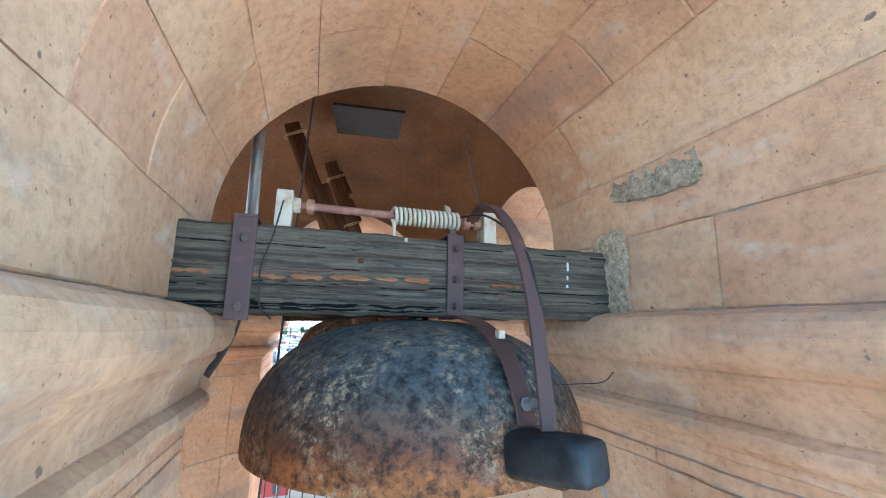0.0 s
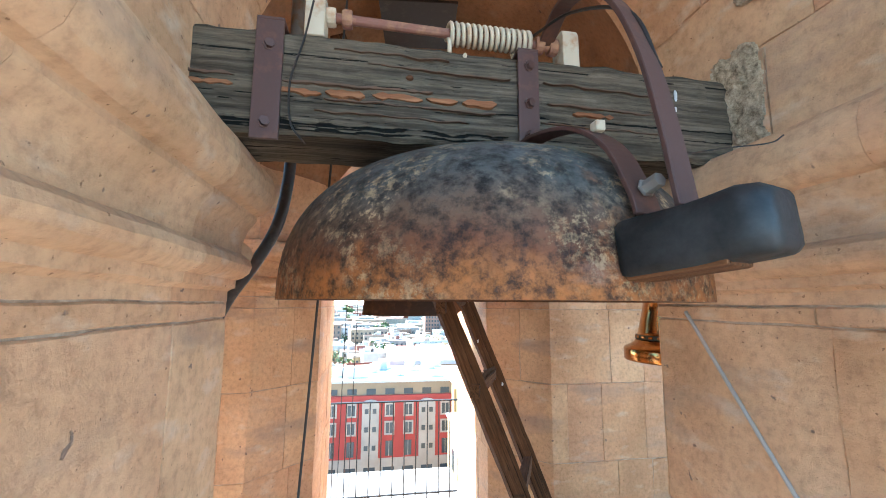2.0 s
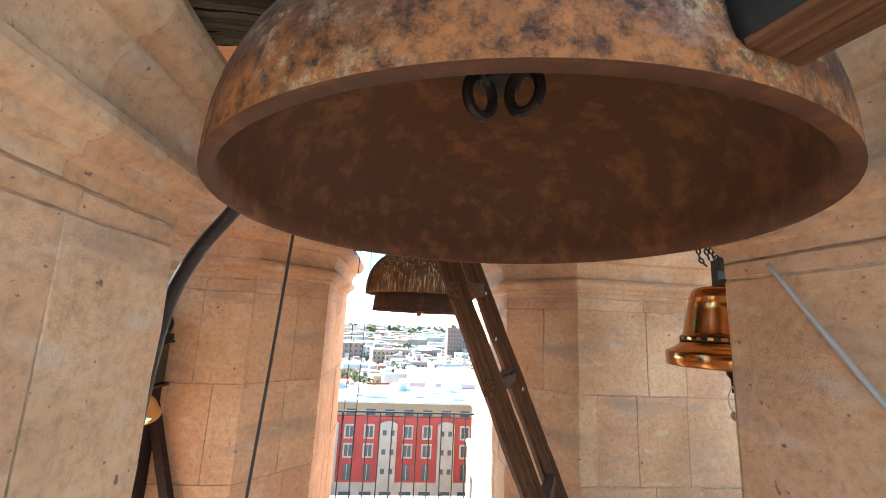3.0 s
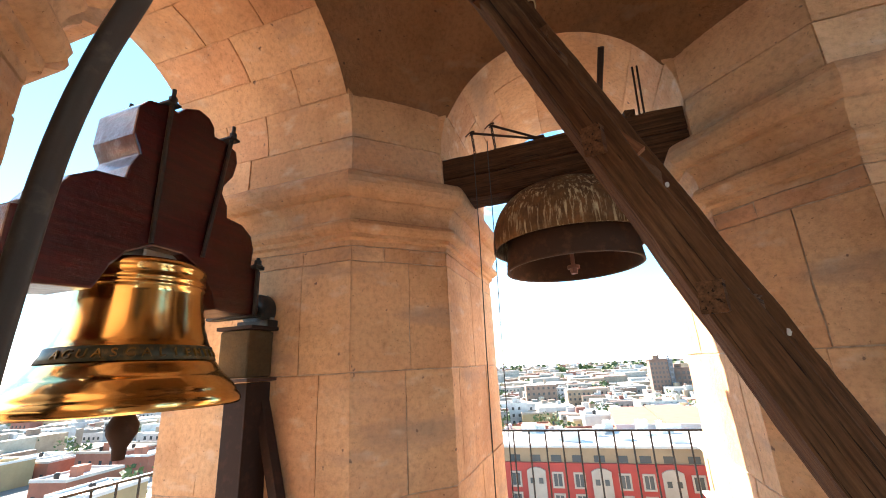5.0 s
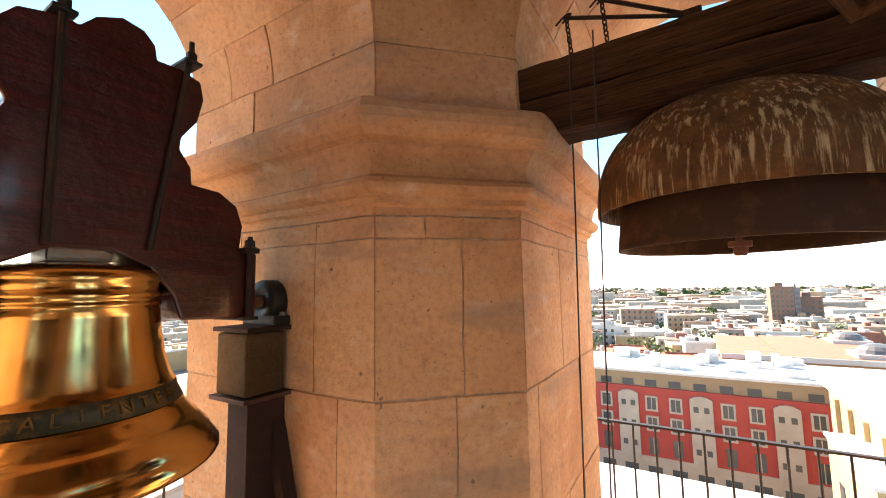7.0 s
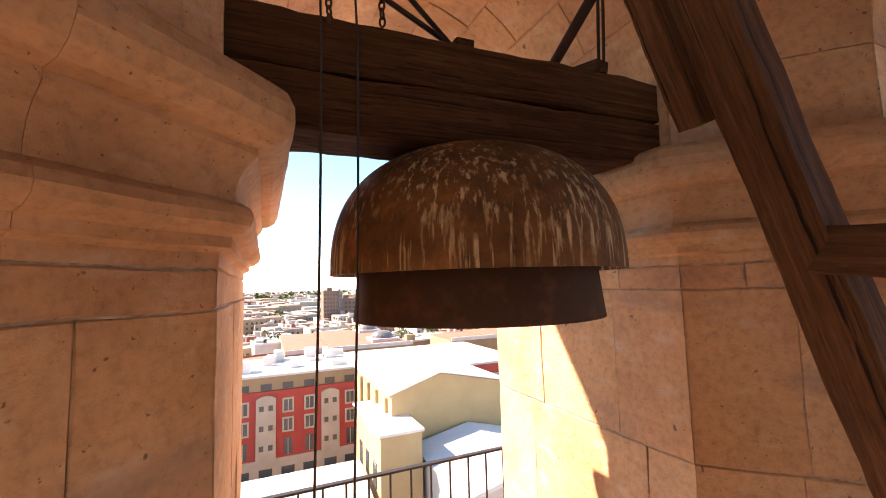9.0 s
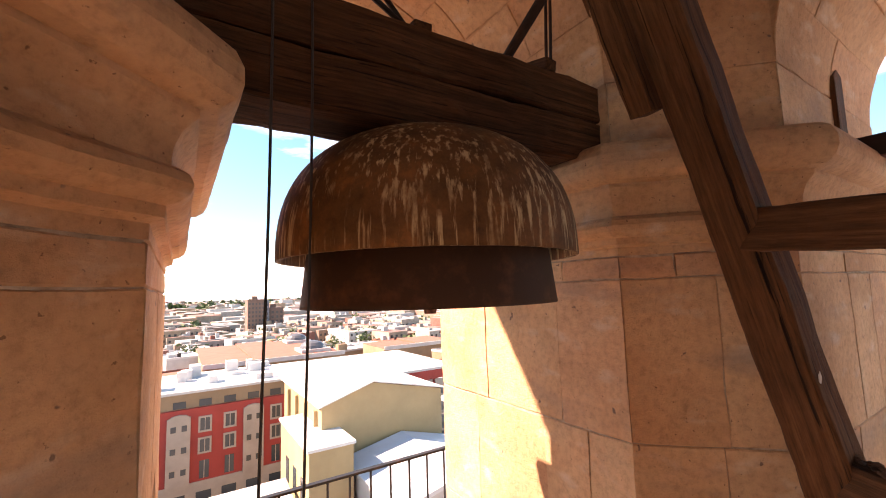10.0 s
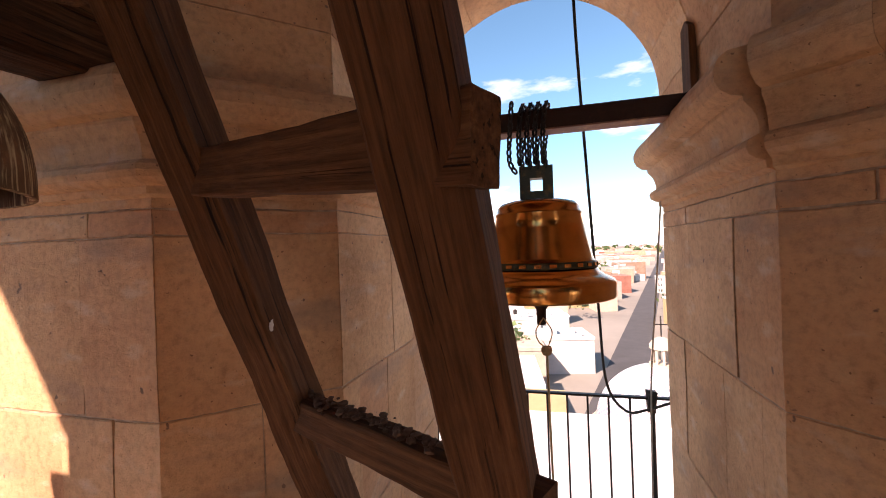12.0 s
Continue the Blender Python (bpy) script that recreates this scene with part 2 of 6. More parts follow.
# polished bronze, gently tarnished
M_BRONZE, n, l, p = shader("polished_bronze", rough=0.16, metal=1.0)
l.new(ramp(n, l, texture_noise(n, l, 6, 6), [(0.3, (0.70, 0.43, 0.145)), (0.7, (0.90, 0.62, 0.26))]), p.inputs["Base Color"])
l.new(ramp(n, l, texture_noise(n, l, 12, 7), [(0.3, (0.10, 0.10, 0.10)), (0.75, (0.27, 0.27, 0.27))]), p.inputs["Roughness"])
bump(n, l, p, texture_noise(n, l, 3.0, 3), 0.12, 0.02)
M_BRONZE_RED, n, l, p = shader("reddish_bronze", rough=0.19, metal=1.0)
l.new(ramp(n, l, texture_noise(n, l, 8, 6), [(0.3, (0.42, 0.17, 0.05)), (0.7, (0.62, 0.29, 0.09))]), p.inputs["Base Color"])
M_LETTER = iron("dull_gold_letters", (0.24, 0.15, 0.05), (0.07, 0.06, 0.035), 0.6, 0.42, 0.8)
M_VERDIGRIS = iron("tarnished_band", (0.05, 0.055, 0.04), (0.20, 0.13, 0.05), 0.4, 0.5, 0.5)
M_REDWOOD, n, l, p = shader("red_varnished_wood", rough=0.38)
p.inputs["Specular IOR Level"].default_value = 0.3
g = texture_noise(n, l, 1.0, 8, (6, 3, 40), 0.65)
l.new(ramp(n, l, g, [(0.3, (0.016, 0.0015, 0.001)), (0.55, (0.042, 0.0025, 0.0018)), (0.75, (0.085, 0.005, 0.0035))]), p.inputs["Base Color"])
p.inputs["Coat Weight"].default_value, p.inputs["Coat Roughness"].default_value = 0.55, 0.09
b1 = bump(n, l, p, g, 0.6, 0.006)
bump(n, l, p, texture_noise(n, l, 11, 6), 0.75, 0.014, b1)


def island(name, colours, rough=0.8, scale=1.0):
    """Paint that differs from one building to the next."""
    m, n, l, p = shader(name, rough=rough)
    gi = n.new("ShaderNodeNewGeometry")
    r = n.new("ShaderNodeValToRGB")
    r.color_ramp.interpolation = "CONSTANT"
    e = r.color_ramp.elements
    while len(e) < len(colours):
        e.new(0.5)
    for k, c in enumerate(colours):
        e[k].position, e[k].color = k / len(colours), (*c, 1)
    l.new(gi.outputs["Random Per Island"], r.inputs["Fac"])
    dirt = ramp(n, l, texture_noise(n, l, 0.35 * scale, 8, rough=0.7), [(0.3, (0.62, 0.60, 0.57)), (0.65, (1, 1, 1))])
    l.new(mix(n, l, 1.0, r.outputs["Color"], dirt, "MULTIPLY"), p.inputs["Base Color"])
    return m


def plain(name, colour, rough=0.8, scale=0.6, depth=0.7, metal=0.0):
    m, n, l, p = shader(name, rough=rough, metal=metal)
    l.new(mix(n, l, 1.0, colour, ramp(n, l, texture_noise(n, l, scale, 8, rough=0.65), [(0.3, (depth, depth, depth)), (0.7, (1, 1, 1))]), "MULTIPLY"), p.inputs["Base Color"])
    return m


M_CITY = island("town_walls", [(0.50, 0.48, 0.45), (0.36, 0.28, 0.21), (0.54, 0.53, 0.51), (0.28, 0.18, 0.13), (0.44, 0.38, 0.30), (0.58, 0.57, 0.55), (0.28, 0.11, 0.08), (0.38, 0.35, 0.31), (0.42, 0.30, 0.20), (0.32, 0.30, 0.27)])
M_ROOFS = island("town_roofs", [(0.36, 0.35, 0.34), (0.26, 0.13, 0.10), (0.30, 0.28, 0.25), (0.50, 0.50, 0.49), (0.22, 0.20, 0.18), (0.27, 0.17, 0.13), (0.33, 0.31, 0.29), (0.20, 0.20, 0.19)])
M_FLOOR = plain("worn_floor", (0.62, 0.49, 0.36), 0.9, 3.0, 0.6)
M_GROUND = plain("town_ground", (0.26, 0.24, 0.21), 0.9, 0.01, 0.5)
M_ASPHALT = plain("asphalt", (0.055, 0.055, 0.058), 0.9, 0.2, 0.7)
M_BRICK = plain("brown_brick", (0.19, 0.115, 0.085), 0.85, 0.3, 0.75)
M_RED = plain("red_facade_paint", (0.42, 0.055, 0.04), 0.8, 0.3, 0.75)
M_PINKWHITE = plain("pale_stone_trim", (0.44, 0.36, 0.29), 0.8, 0.4, 0.75)
M_TAN = plain("tan_plaster", (0.33, 0.22, 0.13), 0.85, 0.3, 0.75)
M_YELLOW = plain("yellow_plaster", (0.40, 0.29, 0.15), 0.85, 0.25, 0.75)
M_WHITE = plain("white_roof", (0.62, 0.61, 0.59), 0.7, 0.25, 0.72)
M_WHITEWALL = plain("white_wall", (0.52, 0.49, 0.46), 0.8, 0.25, 0.75)
M_BLUEROOF = plain("pale_blue_metal_roof", (0.48, 0.53, 0.58), 0.5, 0.25, 0.8)
M_WINDOW, n, l, p = shader("dark_window_glass", (0.05, 0.06, 0.065), 0.12)
M_TERRACOTTA = plain("terracotta_roof", (0.32, 0.12, 0.075), 0.85, 0.3, 0.7)
M_LEAF = island("green_leaves", [(0.06, 0.11, 0.03), (0.09, 0.14, 0.045), (0.045, 0.085, 0.03), (0.11, 0.15, 0.05)], 0.7, 4)
M_JACARANDA = island("violet_blossom", [(0.40, 0.30, 0.56), (0.48, 0.37, 0.62), (0.33, 0.25, 0.46), (0.28, 0.24, 0.34)], 0.8, 4)
M_BARK = plain("bark", (0.14, 0.10, 0.075), 0.9, 8, 0.6)
# distance haze is mixed into this blue base colour
M_HILL = plain("haze_tinted_hills", (0.36, 0.42, 0.52), 1.0, 0.002, 0.85)


# ---- building helpers ----
def mesh_of(name, bm, material, smooth=False):
    me = bpy.data.meshes.new(name)
    bm.normal_update()
    if smooth:
        for f in bm.faces:
            f.smooth = True
    bm.to_mesh(me)
    bm.free()
    for m in material if isinstance(material, (list, tuple)) else (material,):
        me.materials.append(m)
    return me


def part(name, bm, material, parent=None, label="", smooth=False):
    ob = new(name, mesh_of(name, bm, material, smooth))
    if parent:
        ob.parent = parent
    return tagged(ob, label)


def thing(name, label, category, at=(0, 0, 0), rz=0.0, group="", kind=""):
    ob = new(name)
    ob.empty_display_size = 0.1
    ob.matrix_basis = pose(*at, 0, 0, rz)
    return tagged(ob, label, category, group, kind)


def box(bm, x0, y0, z0, x1, y1, z1, bevel=0.0, mat=0, m=None):
    vs = [bm.verts.new((x, y, z)) for z in (z0, z1) for x, y in ((x0, y0), (x1, y0), (x1, y1), (x0, y1))]
    fs = [bm.faces.new([vs[k] for k in f]) for f in ((3, 2, 1, 0), (4, 5, 6, 7), (0, 1, 5, 4), (1, 2, 6, 5), (2, 3, 7, 6), (3, 0, 4, 7))]
    if bevel:
        out = bmesh.ops.bevel(bm, geom=list({e for f in fs for e in f.edges}), offset=bevel, segments=2, affect="EDGES", profile=0.6)
        vs = list({v for f in out["faces"] for v in f.verts} | {v for v in vs if v.is_valid})
        fs = list({f for v in vs for f in v.link_faces})
    for f in fs:
        f.material_index = mat
    if m is not None:
        bmesh.ops.transform(bm, matrix=m, verts=vs)
    return vs


def new_box(*a, **k):
    bm = bmesh.new()
    box(bm, *a, **k)
    return bm


def lathe(profile, steps=64, closed=False):
    """A body of revolution about z from (radius, height) pairs."""
    bm = bmesh.new()
    rings = []
    for r, z in profile:
        if r < 1e-5:
            rings.append([bm.verts.new((0, 0, z))])
        else:
            rings.append([bm.verts.new((r * math.cos(2 * math.pi * k / steps), r * math.sin(2 * math.pi * k / steps), z)) for k in range(steps)])
    if closed:
        rings.append(rings[0])
    for a, b in zip(rings, rings[1:]):
        for k in range(steps):
            q = [a[k % len(a)], a[(k + 1) % len(a)], b[(k + 1) % len(b)], b[k % len(b)]]
            q = [v for i, v in enumerate(q) if v not in q[:i]]
            if len(q) > 2:
                bm.faces.new(q)
    bmesh.ops.recalc_face_normals(bm, faces=bm.faces)
    return bm


def tube(points, radius, sides=8, bm=None, caps=True):
    """A round bar or cable along a line of points."""
    bm = bm or bmesh.new()
    pts = [Vector(p) for p in points]
    rings = []
    side = None
    for k, p in enumerate(pts):
        d = (pts[min(k + 1, len(pts) - 1)] - pts[max(k - 1, 0)]).normalized()
        if side is None:
            side = d.orthogonal().normalized()
        side = (side - d * side.dot(d)).normalized()
        up = d.cross(side)
        rings.append([bm.verts.new(p + radius * (math.cos(2 * math.pi * j / sides) * side + math.sin(2 * math.pi * j / sides) * up)) for j in range(sides)])
    for a, b in zip(rings, rings[1:]):
        for j in range(sides):
            bm.faces.new((a[j], a[(j + 1) % sides], b[(j + 1) % sides], b[j]))
    if caps:
        bm.faces.new(rings[0][::-1])
        bm.faces.new(rings[-1])
    return bm


def curve_points(keys, steps=10):
    """A smooth line through the keys."""
    k = [Vector(p) for p in keys]
    k = [2 * k[0] - k[1]] + k + [2 * k[-1] - k[-2]]
    out = []
    for a, b, c, d in zip(k, k[1:], k[2:], k[3:]):
        for i in range(steps):
            t = i / steps
            out.append(0.5 * (2 * b + (c - a) * t + (2 * a - 5 * b + 4 * c - d) * t * t + (3 * b - a - 3 * c + d) * t ** 3))
    return out + [k[-2]]


def ribbon(points, width_way, width, thick):
    """A flat bar along a line of points; width_way is the way of its width."""
    bm = bmesh.new()
    pts, w = [Vector(p) for p in points], Vector(width_way).normalized()
    rings = []
    for k, p in enumerate(pts):
        d = (pts[min(k + 1, len(pts) - 1)] - pts[max(k - 1, 0)]).normalized()
        wk = (w - d * w.dot(d)).normalized()
        nk = d.cross(wk)
        rings.append([bm.verts.new(p + a * wk * width / 2 + b * nk * thick / 2) for a, b in ((-1, -1), (1, -1), (1, 1), (-1, 1))])
    for a, b in zip(rings, rings[1:]):
        for j in range(4):
            bm.faces.new((a[j], a[(j + 1) % 4], b[(j + 1) % 4], b[j]))
    bm.faces.new(rings[0][::-1])
    bm.faces.new(rings[-1])
    bmesh.ops.bevel(bm, geom=[e for e in bm.edges if abs((e.verts[0].co - e.verts[1].co).length) > 0], offset=min(0.0015, thick / 5), segments=1, affect="EDGES")
    return bm


def prism(outline, y0, y1, bevel=0.0, plane="xz"):
    """An outline drawn in two axes, carried through the third from y0 to y1."""
    bm = bmesh.new()
    put = {"xz": lambda u, v, w: (u, w, v), "yz": lambda u, v, w: (w, u, v), "xy": lambda u, v, w: (u, v, w)}[plane]
    a = [bm.verts.new(put(u, v, y0)) for u, v in outline]
    b = [bm.verts.new(put(u, v, y1)) for u, v in outline]
    bm.faces.new(a)
    bm.faces.new(b[::-1])
    for k in range(len(a)):
        bm.faces.new((a[k], b[k], b[(k + 1) % len(b)], a[(k + 1) % len(a)]))
    bmesh.ops.recalc_face_normals(bm, faces=bm.faces)
    if bevel:
        es = [e for e in bm.edges if e.calc_face_angle(0) > 0.5]
        bmesh.ops.bevel(bm, geom=es, offset=bevel, segments=2, affect="EDGES", profile=0.6)
    return bm


def roughen(bm, size, scale, seed=0, keep=None):
    """Uneven, worn surface."""
    for v in bm.verts:
        q = v.co * scale + Vector((seed * 7.3, seed * 3.1, seed))
        d = Vector((noise.noise(q), noise.noise(q + Vector((31, 0, 0))), noise.noise(q + Vector((0, 47, 0)))))
        v.co += d * size if keep is None else Vector(d[k] * size * keep[k] for k in range(3))
    return bm


def rough_bar(sx, sy, sz, cuts=30, seed=0, wear=0.008, bevel=0.008):
    """A sawn timber along x with worn arrises, centred on the origin."""
    bm = bmesh.new()
    ring = []
    for a, b in ((-1, -1), (1, -1), (1, 1), (-1, 1)):
        ring.append((a * sy / 2, b * sz / 2))
    loop = []
    for k in range(4):
        (y0, z0), (y1, z1) = ring[k], ring[(k + 1) % 4]
        for t in (0.04, 0.3, 0.5, 0.7, 0.96):
            loop.append((y0 + (y1 - y0) * t, z0 + (z1 - z0) * t))
    rows = []
    for i in range(cuts + 1):
        x = -sx / 2 + sx * i / cuts
        rows.append([bm.verts.new((x, y, z)) for y, z in loop])
    for a, b in zip(rows, rows[1:]):
        for k in range(len(loop)):
            bm.faces.new((a[k], b[k], b[(k + 1) % len(loop)], a[(k + 1) % len(loop)]))
    bm.faces.new(rows[0][::-1])
    bm.faces.new(rows[-1])
    bmesh.ops.recalc_face_normals(bm, faces=bm.faces)
    roughen(bm, wear, 5.0, seed)
    roughen(bm, wear * 0.5, 22.0, seed + 3)
    return bm


# ---- the belfry ----
CX, CY = 0.43, 2.85      # middle of the tower
HW, A, B = 0.705, 1.11, 2.35   # half opening, inner face and outer face from the middle
SPRING, CORNICE0, CORNICE1 = 3.0, 2.33, 2.74
JOINTS = [-0.1, 0.487, 1.075, 1.663, 2.245, CORNICE0]
TOP = 4.75
spring_of = lambda k: SPRING - (0.035 if k == 2 else 0.0)   # the entry arch springs a little lower


def turned(k):
    return Matrix.Translation((CX, CY, 0)) @ Matrix.Rotation(k * math.pi / 2, 4, "Z")


def line_at(path, s, off, extra=()):
    """Points of a bent line from s[0] to s[1] along it, moved off to its right; extra: more stops."""
    lens = [(Vector(b) - Vector(a)).length for a, b in zip(path, path[1:])]
    cum = [0.0]
    for v in lens:
        cum.append(cum[-1] + v)
    out = []
    bends = [c for c in cum[1:-1] if s[0] + 1e-4 < c < s[1] - 1e-4]
    stops = sorted([s[0]] + bends + [c for c in extra if all(abs(c - b) > 0.012 for b in bends)] + [s[1]])
    for c in stops:
        k = max(i for i in range(len(lens)) if cum[i] <= c + 1e-9)
        a, b = Vector(path[k]), Vector(path[k + 1])
        d = (b - a).normalized()
        nrm = Vector((d.y, -d.x))
        p = a + d * (c - cum[k])
        if k > 0 and abs(c - cum[k]) < 1e-6:
            e = (a - Vector(path[k - 1])).normalized()
            n2 = Vector((e.y, -e.x))
            m = (nrm + n2).normalized()
            nrm = m / m.dot(nrm)
        out.append(p + nrm * off)
    return out


def piece(path, s0, s1, profile, gap=0.0025):
    """A moulded or plain stone: the profile (out, height) carried along the path from s0 to s1."""
    bm = bmesh.new()
    rings = []
    top, low, face = max(z for o, z in profile), min(z for o, z in profile), max(o for o, z in profile)
    a, b = s0 + gap / 2, s1 - gap / 2
    count = max(1, int((b - a) / 0.07))
    extra = [a + 0.005] + [a + (b - a) * i / count for i in range(1, count)] + [b - 0.005]
    for off, z in profile:
        ring = []
        for i, p in enumerate(line_at(path, (a, b), off, extra)):
            q = Vector((p.x * 1.3 + s0, p.y * 1.3, z * 1.3 + s1 * 3))
            ring.append([p, z, q])
        mid = len(ring)
        row = []
        for i, (p, zz, q) in enumerate(ring):
            # worn arrises: a joint that wanders a little, and a bite here and there
            if off > -0.03:
                rim = i in (0, mid - 1) or zz - low < 0.003 or top - zz < 0.003
                if rim and len(profile) < 20:
                    bite = 0.0002 + max(0.0, noise.noise(q * 6.5) - 0.20) * 0.028
                    inner = ring[1][0] if i == 0 else ring[-2][0]
                    if i in (0, mid - 1) and mid > 2:
                        way = inner - p
                        p = p + way.normalized() * min(0.0003 + bite * 0.8, 0.02) if way.length > 0 else p
                    if zz - low < 0.003:
                        zz += bite * 0.7
                    elif top - zz < 0.003:
                        zz -= bite * 0.7
            row.append(bm.verts.new((p.x, p.y, zz)))
        rings.append(row)
    cols = len(rings[0])
    for a, b in zip(rings, rings[1:] + rings[:1]):
        for k in range(cols - 1):
            bm.faces.new((a[k], a[k + 1], b[k + 1], b[k]))
    bm.faces.new([r[0] for r in rings])
    bm.faces.new([r[-1] for r in rings][::-1])
    roughen(bm, 0.004, 7.0, 1)
    bmesh.ops.recalc_face_normals(bm, faces=bm.faces)
    return bm


PIER = [(HW, B), (HW, A), (A, HW), (B, HW)]
L1, L2, L3 = B - A, (A - HW) * math.sqrt(2), B - A
LEN = L1 + L2 + L3
# neck, fillet, round, hollow and the heavy upper round
MOULD = [(-0.05, 2.363), (0.0, 2.363), (0.0, 2.392), (0.008, 2.398), (0.020, 2.402), (0.022, 2.425), (0.040, 2.432), (0.056, 2.446), (0.062, 2.465), (0.056, 2.484), (0.040, 2.497), (0.030, 2.502), (0.030, 2.520), (0.034, 2.545), (0.044, 2.572), (0.060, 2.592), (0.066, 2.602), (0.066, 2.615), (0.085, 2.622), (0.105, 2.642), (0.116, 2.672), (0.116, 2.705), (0.104, 2.738), (0.086, 2.756), (0.02, 2.772), (-0.05, 2.772)]
rng = random.Random(5)


def pier_core(k):
    bm = bmesh.new()
    pts = [(HW + 0.007, B - 0.007), (HW + 0.007, A + 0.003), (A + 0.003, HW + 0.007), (B - 0.007, HW + 0.007), (B - 0.007, B - 0.007)]
    lo = [bm.verts.new((x, y, -0.1)) for x, y in pts]
    hi = [bm.verts.new((x, y, SPRING)) for x, y in pts]
    bm.faces.new(lo)
    bm.faces.new(hi[::-1])
    for i in range(5):
        bm.faces.new((lo[i], hi[i], hi[(i + 1) % 5], lo[(i + 1) % 5]))
    bmesh.ops.recalc_face_normals(bm, faces=bm.faces)
    ob = part(f"wall_pier_{k + 1}", bm, M_MORTAR)
    ob.matrix_basis = turned(k)
    chips = {1: [((-0.578, 3.665, 1.888), 0.016, 0.010), ((-0.568, 3.675, 2.914), 0.020, 0.028), ((-0.36, 3.883, 1.40), 0.010, 0.008)], 0: [((1.30, 3.80, 2.02), 0.012, 0.009), ((1.42, 3.68, 1.30), 0.010, 0.012)]}
    for at, w, h in chips.get(k, ()):
        bm = bmesh.new()
        bmesh.ops.create_icosphere(bm, subdivisions=2, radius=1.0)
        for v in bm.verts:
            v.co *= 1 + 0.35 * noise.noise(v.co * 1.7 + Vector(at) * 5)
            v.co = Vector((v.co.x * w, v.co.y * 0.004, v.co.z * h))
        o = part("stone_chip", bm, M_MORTAR_DARK, ob, "dark chipped hollow in the stone")
        way = 45 if k == 1 else -45
        o.matrix_basis = turned(k).inverted() @ Matrix.Translation(at) @ pose(0, 0, 0, 0, 0, way)
    return tagged(ob, "pink-tan limestone corner pier with bevelled inner corner", "pier", kind="structure")


def block_profile(z0, z1, proud, e=0.004, depth=0.07):
    z0, z1 = z0 + rng.uniform(0.0008, 0.0045), z1 - rng.uniform(0.0005, 0.0025)
    n = max(2, int((z1 - z0) / 0.09))
    mids = [(proud, z0 + (z1 - z0) * i / n) for i in range(1, n)]
    return [(-depth, z0), (proud - e, z0), (proud, z0 + e)] + mids + [(proud, z1 - e), (proud - e, z1), (-depth, z1)]


def entry_drop(k, s0, s1):
    """The cornice of the entry arch runs a little lower than the others."""
    return -0.04 if k == 2 and s1 < L1 + 0.01 or k == 3 and s0 > L1 + L2 - 0.01 else 0.0


def pier_stones(k, parent):
    """Courses of dressed blocks; joints wander from course to course."""
    for c, (z0, z1) in enumerate(zip(JOINTS, JOINTS[1:])):
        odd = c % 2
        cuts = [0.0, 0.33 + 0.12 * odd, 0.80 + 0.14 * odd, L1 - 0.16 * (1 - odd), L1 + L2 * (0.48 + 0.1 * odd), L1 + L2 + (0.0 if odd else 0.14), L1 + L2 + 0.42 + 0.12 * odd, L1 + L2 + 0.83, LEN]
        if c == len(JOINTS) - 2:
            cuts = [0.0, 0.42, 0.95, L1, L1 + L2 * 0.35, L1 + L2, L1 + L2 + 0.5, LEN]
        cuts = [cuts[0]] + [v + rng.uniform(-0.03, 0.03) if abs(v - L1) > 0.01 and abs(v - L1 - L2) > 0.01 else v for v in cuts[1:-1]] + [LEN]
        for s0, s1 in zip(cuts, cuts[1:]):
            low = entry_drop(k, s0, s1) if c == len(JOINTS) - 2 else 0.0
            part("stone_block", piece(PIER, s0, s1, block_profile(z0, z1 + low, rng.uniform(-0.003, 0.003))), M_STONE, parent)
    marks = [0, 0.38, 0.90, L1, L1 + L2 * 0.42, L1 + L2, L1 + L2 + 0.2, L1 + L2 + 0.72, LEN] if k > 1 else [0, 0.38, 0.90, L1 + L2 * 0.42, L1 + L2 + 0.2, L1 + L2 + 0.72, LEN]
    for s0, s1 in zip(marks, marks[1:]):
        low = entry_drop(k, s0, s1)
        # the inner cornices stand out further than those of the entry arch
        prof = [(o if low or o < 0 else o * (1.28 if o > 0.07 else 1.16), z - 0.03 + low) for o, z in MOULD]
        part("cornice_stone", piece(PIER, s0, s1, prof, 0.0008), M_STONE, parent, smooth=False)
    # the plain blocks between the cornice and the arch
    ends = [0, 0.5, L1, L1 + L2, L1 + L2 + 0.6, LEN] if k != 3 else [0, 0.5, L1, L1 + L2, L1 + L2 + 0.465, L1 + L2 + 0.79, LEN]
    for s0, s1 in zip(ends, ends[1:]):
        top = spring_of(2) if entry_drop(k, s0, s1) else SPRING
        part("stone_block", piece(PIER, s0, s1, block_profile(2.744 + entry_drop(k, s0, s1), top, rng.uniform(-0.003, 0.003)), 0.005), M_STONE, parent)


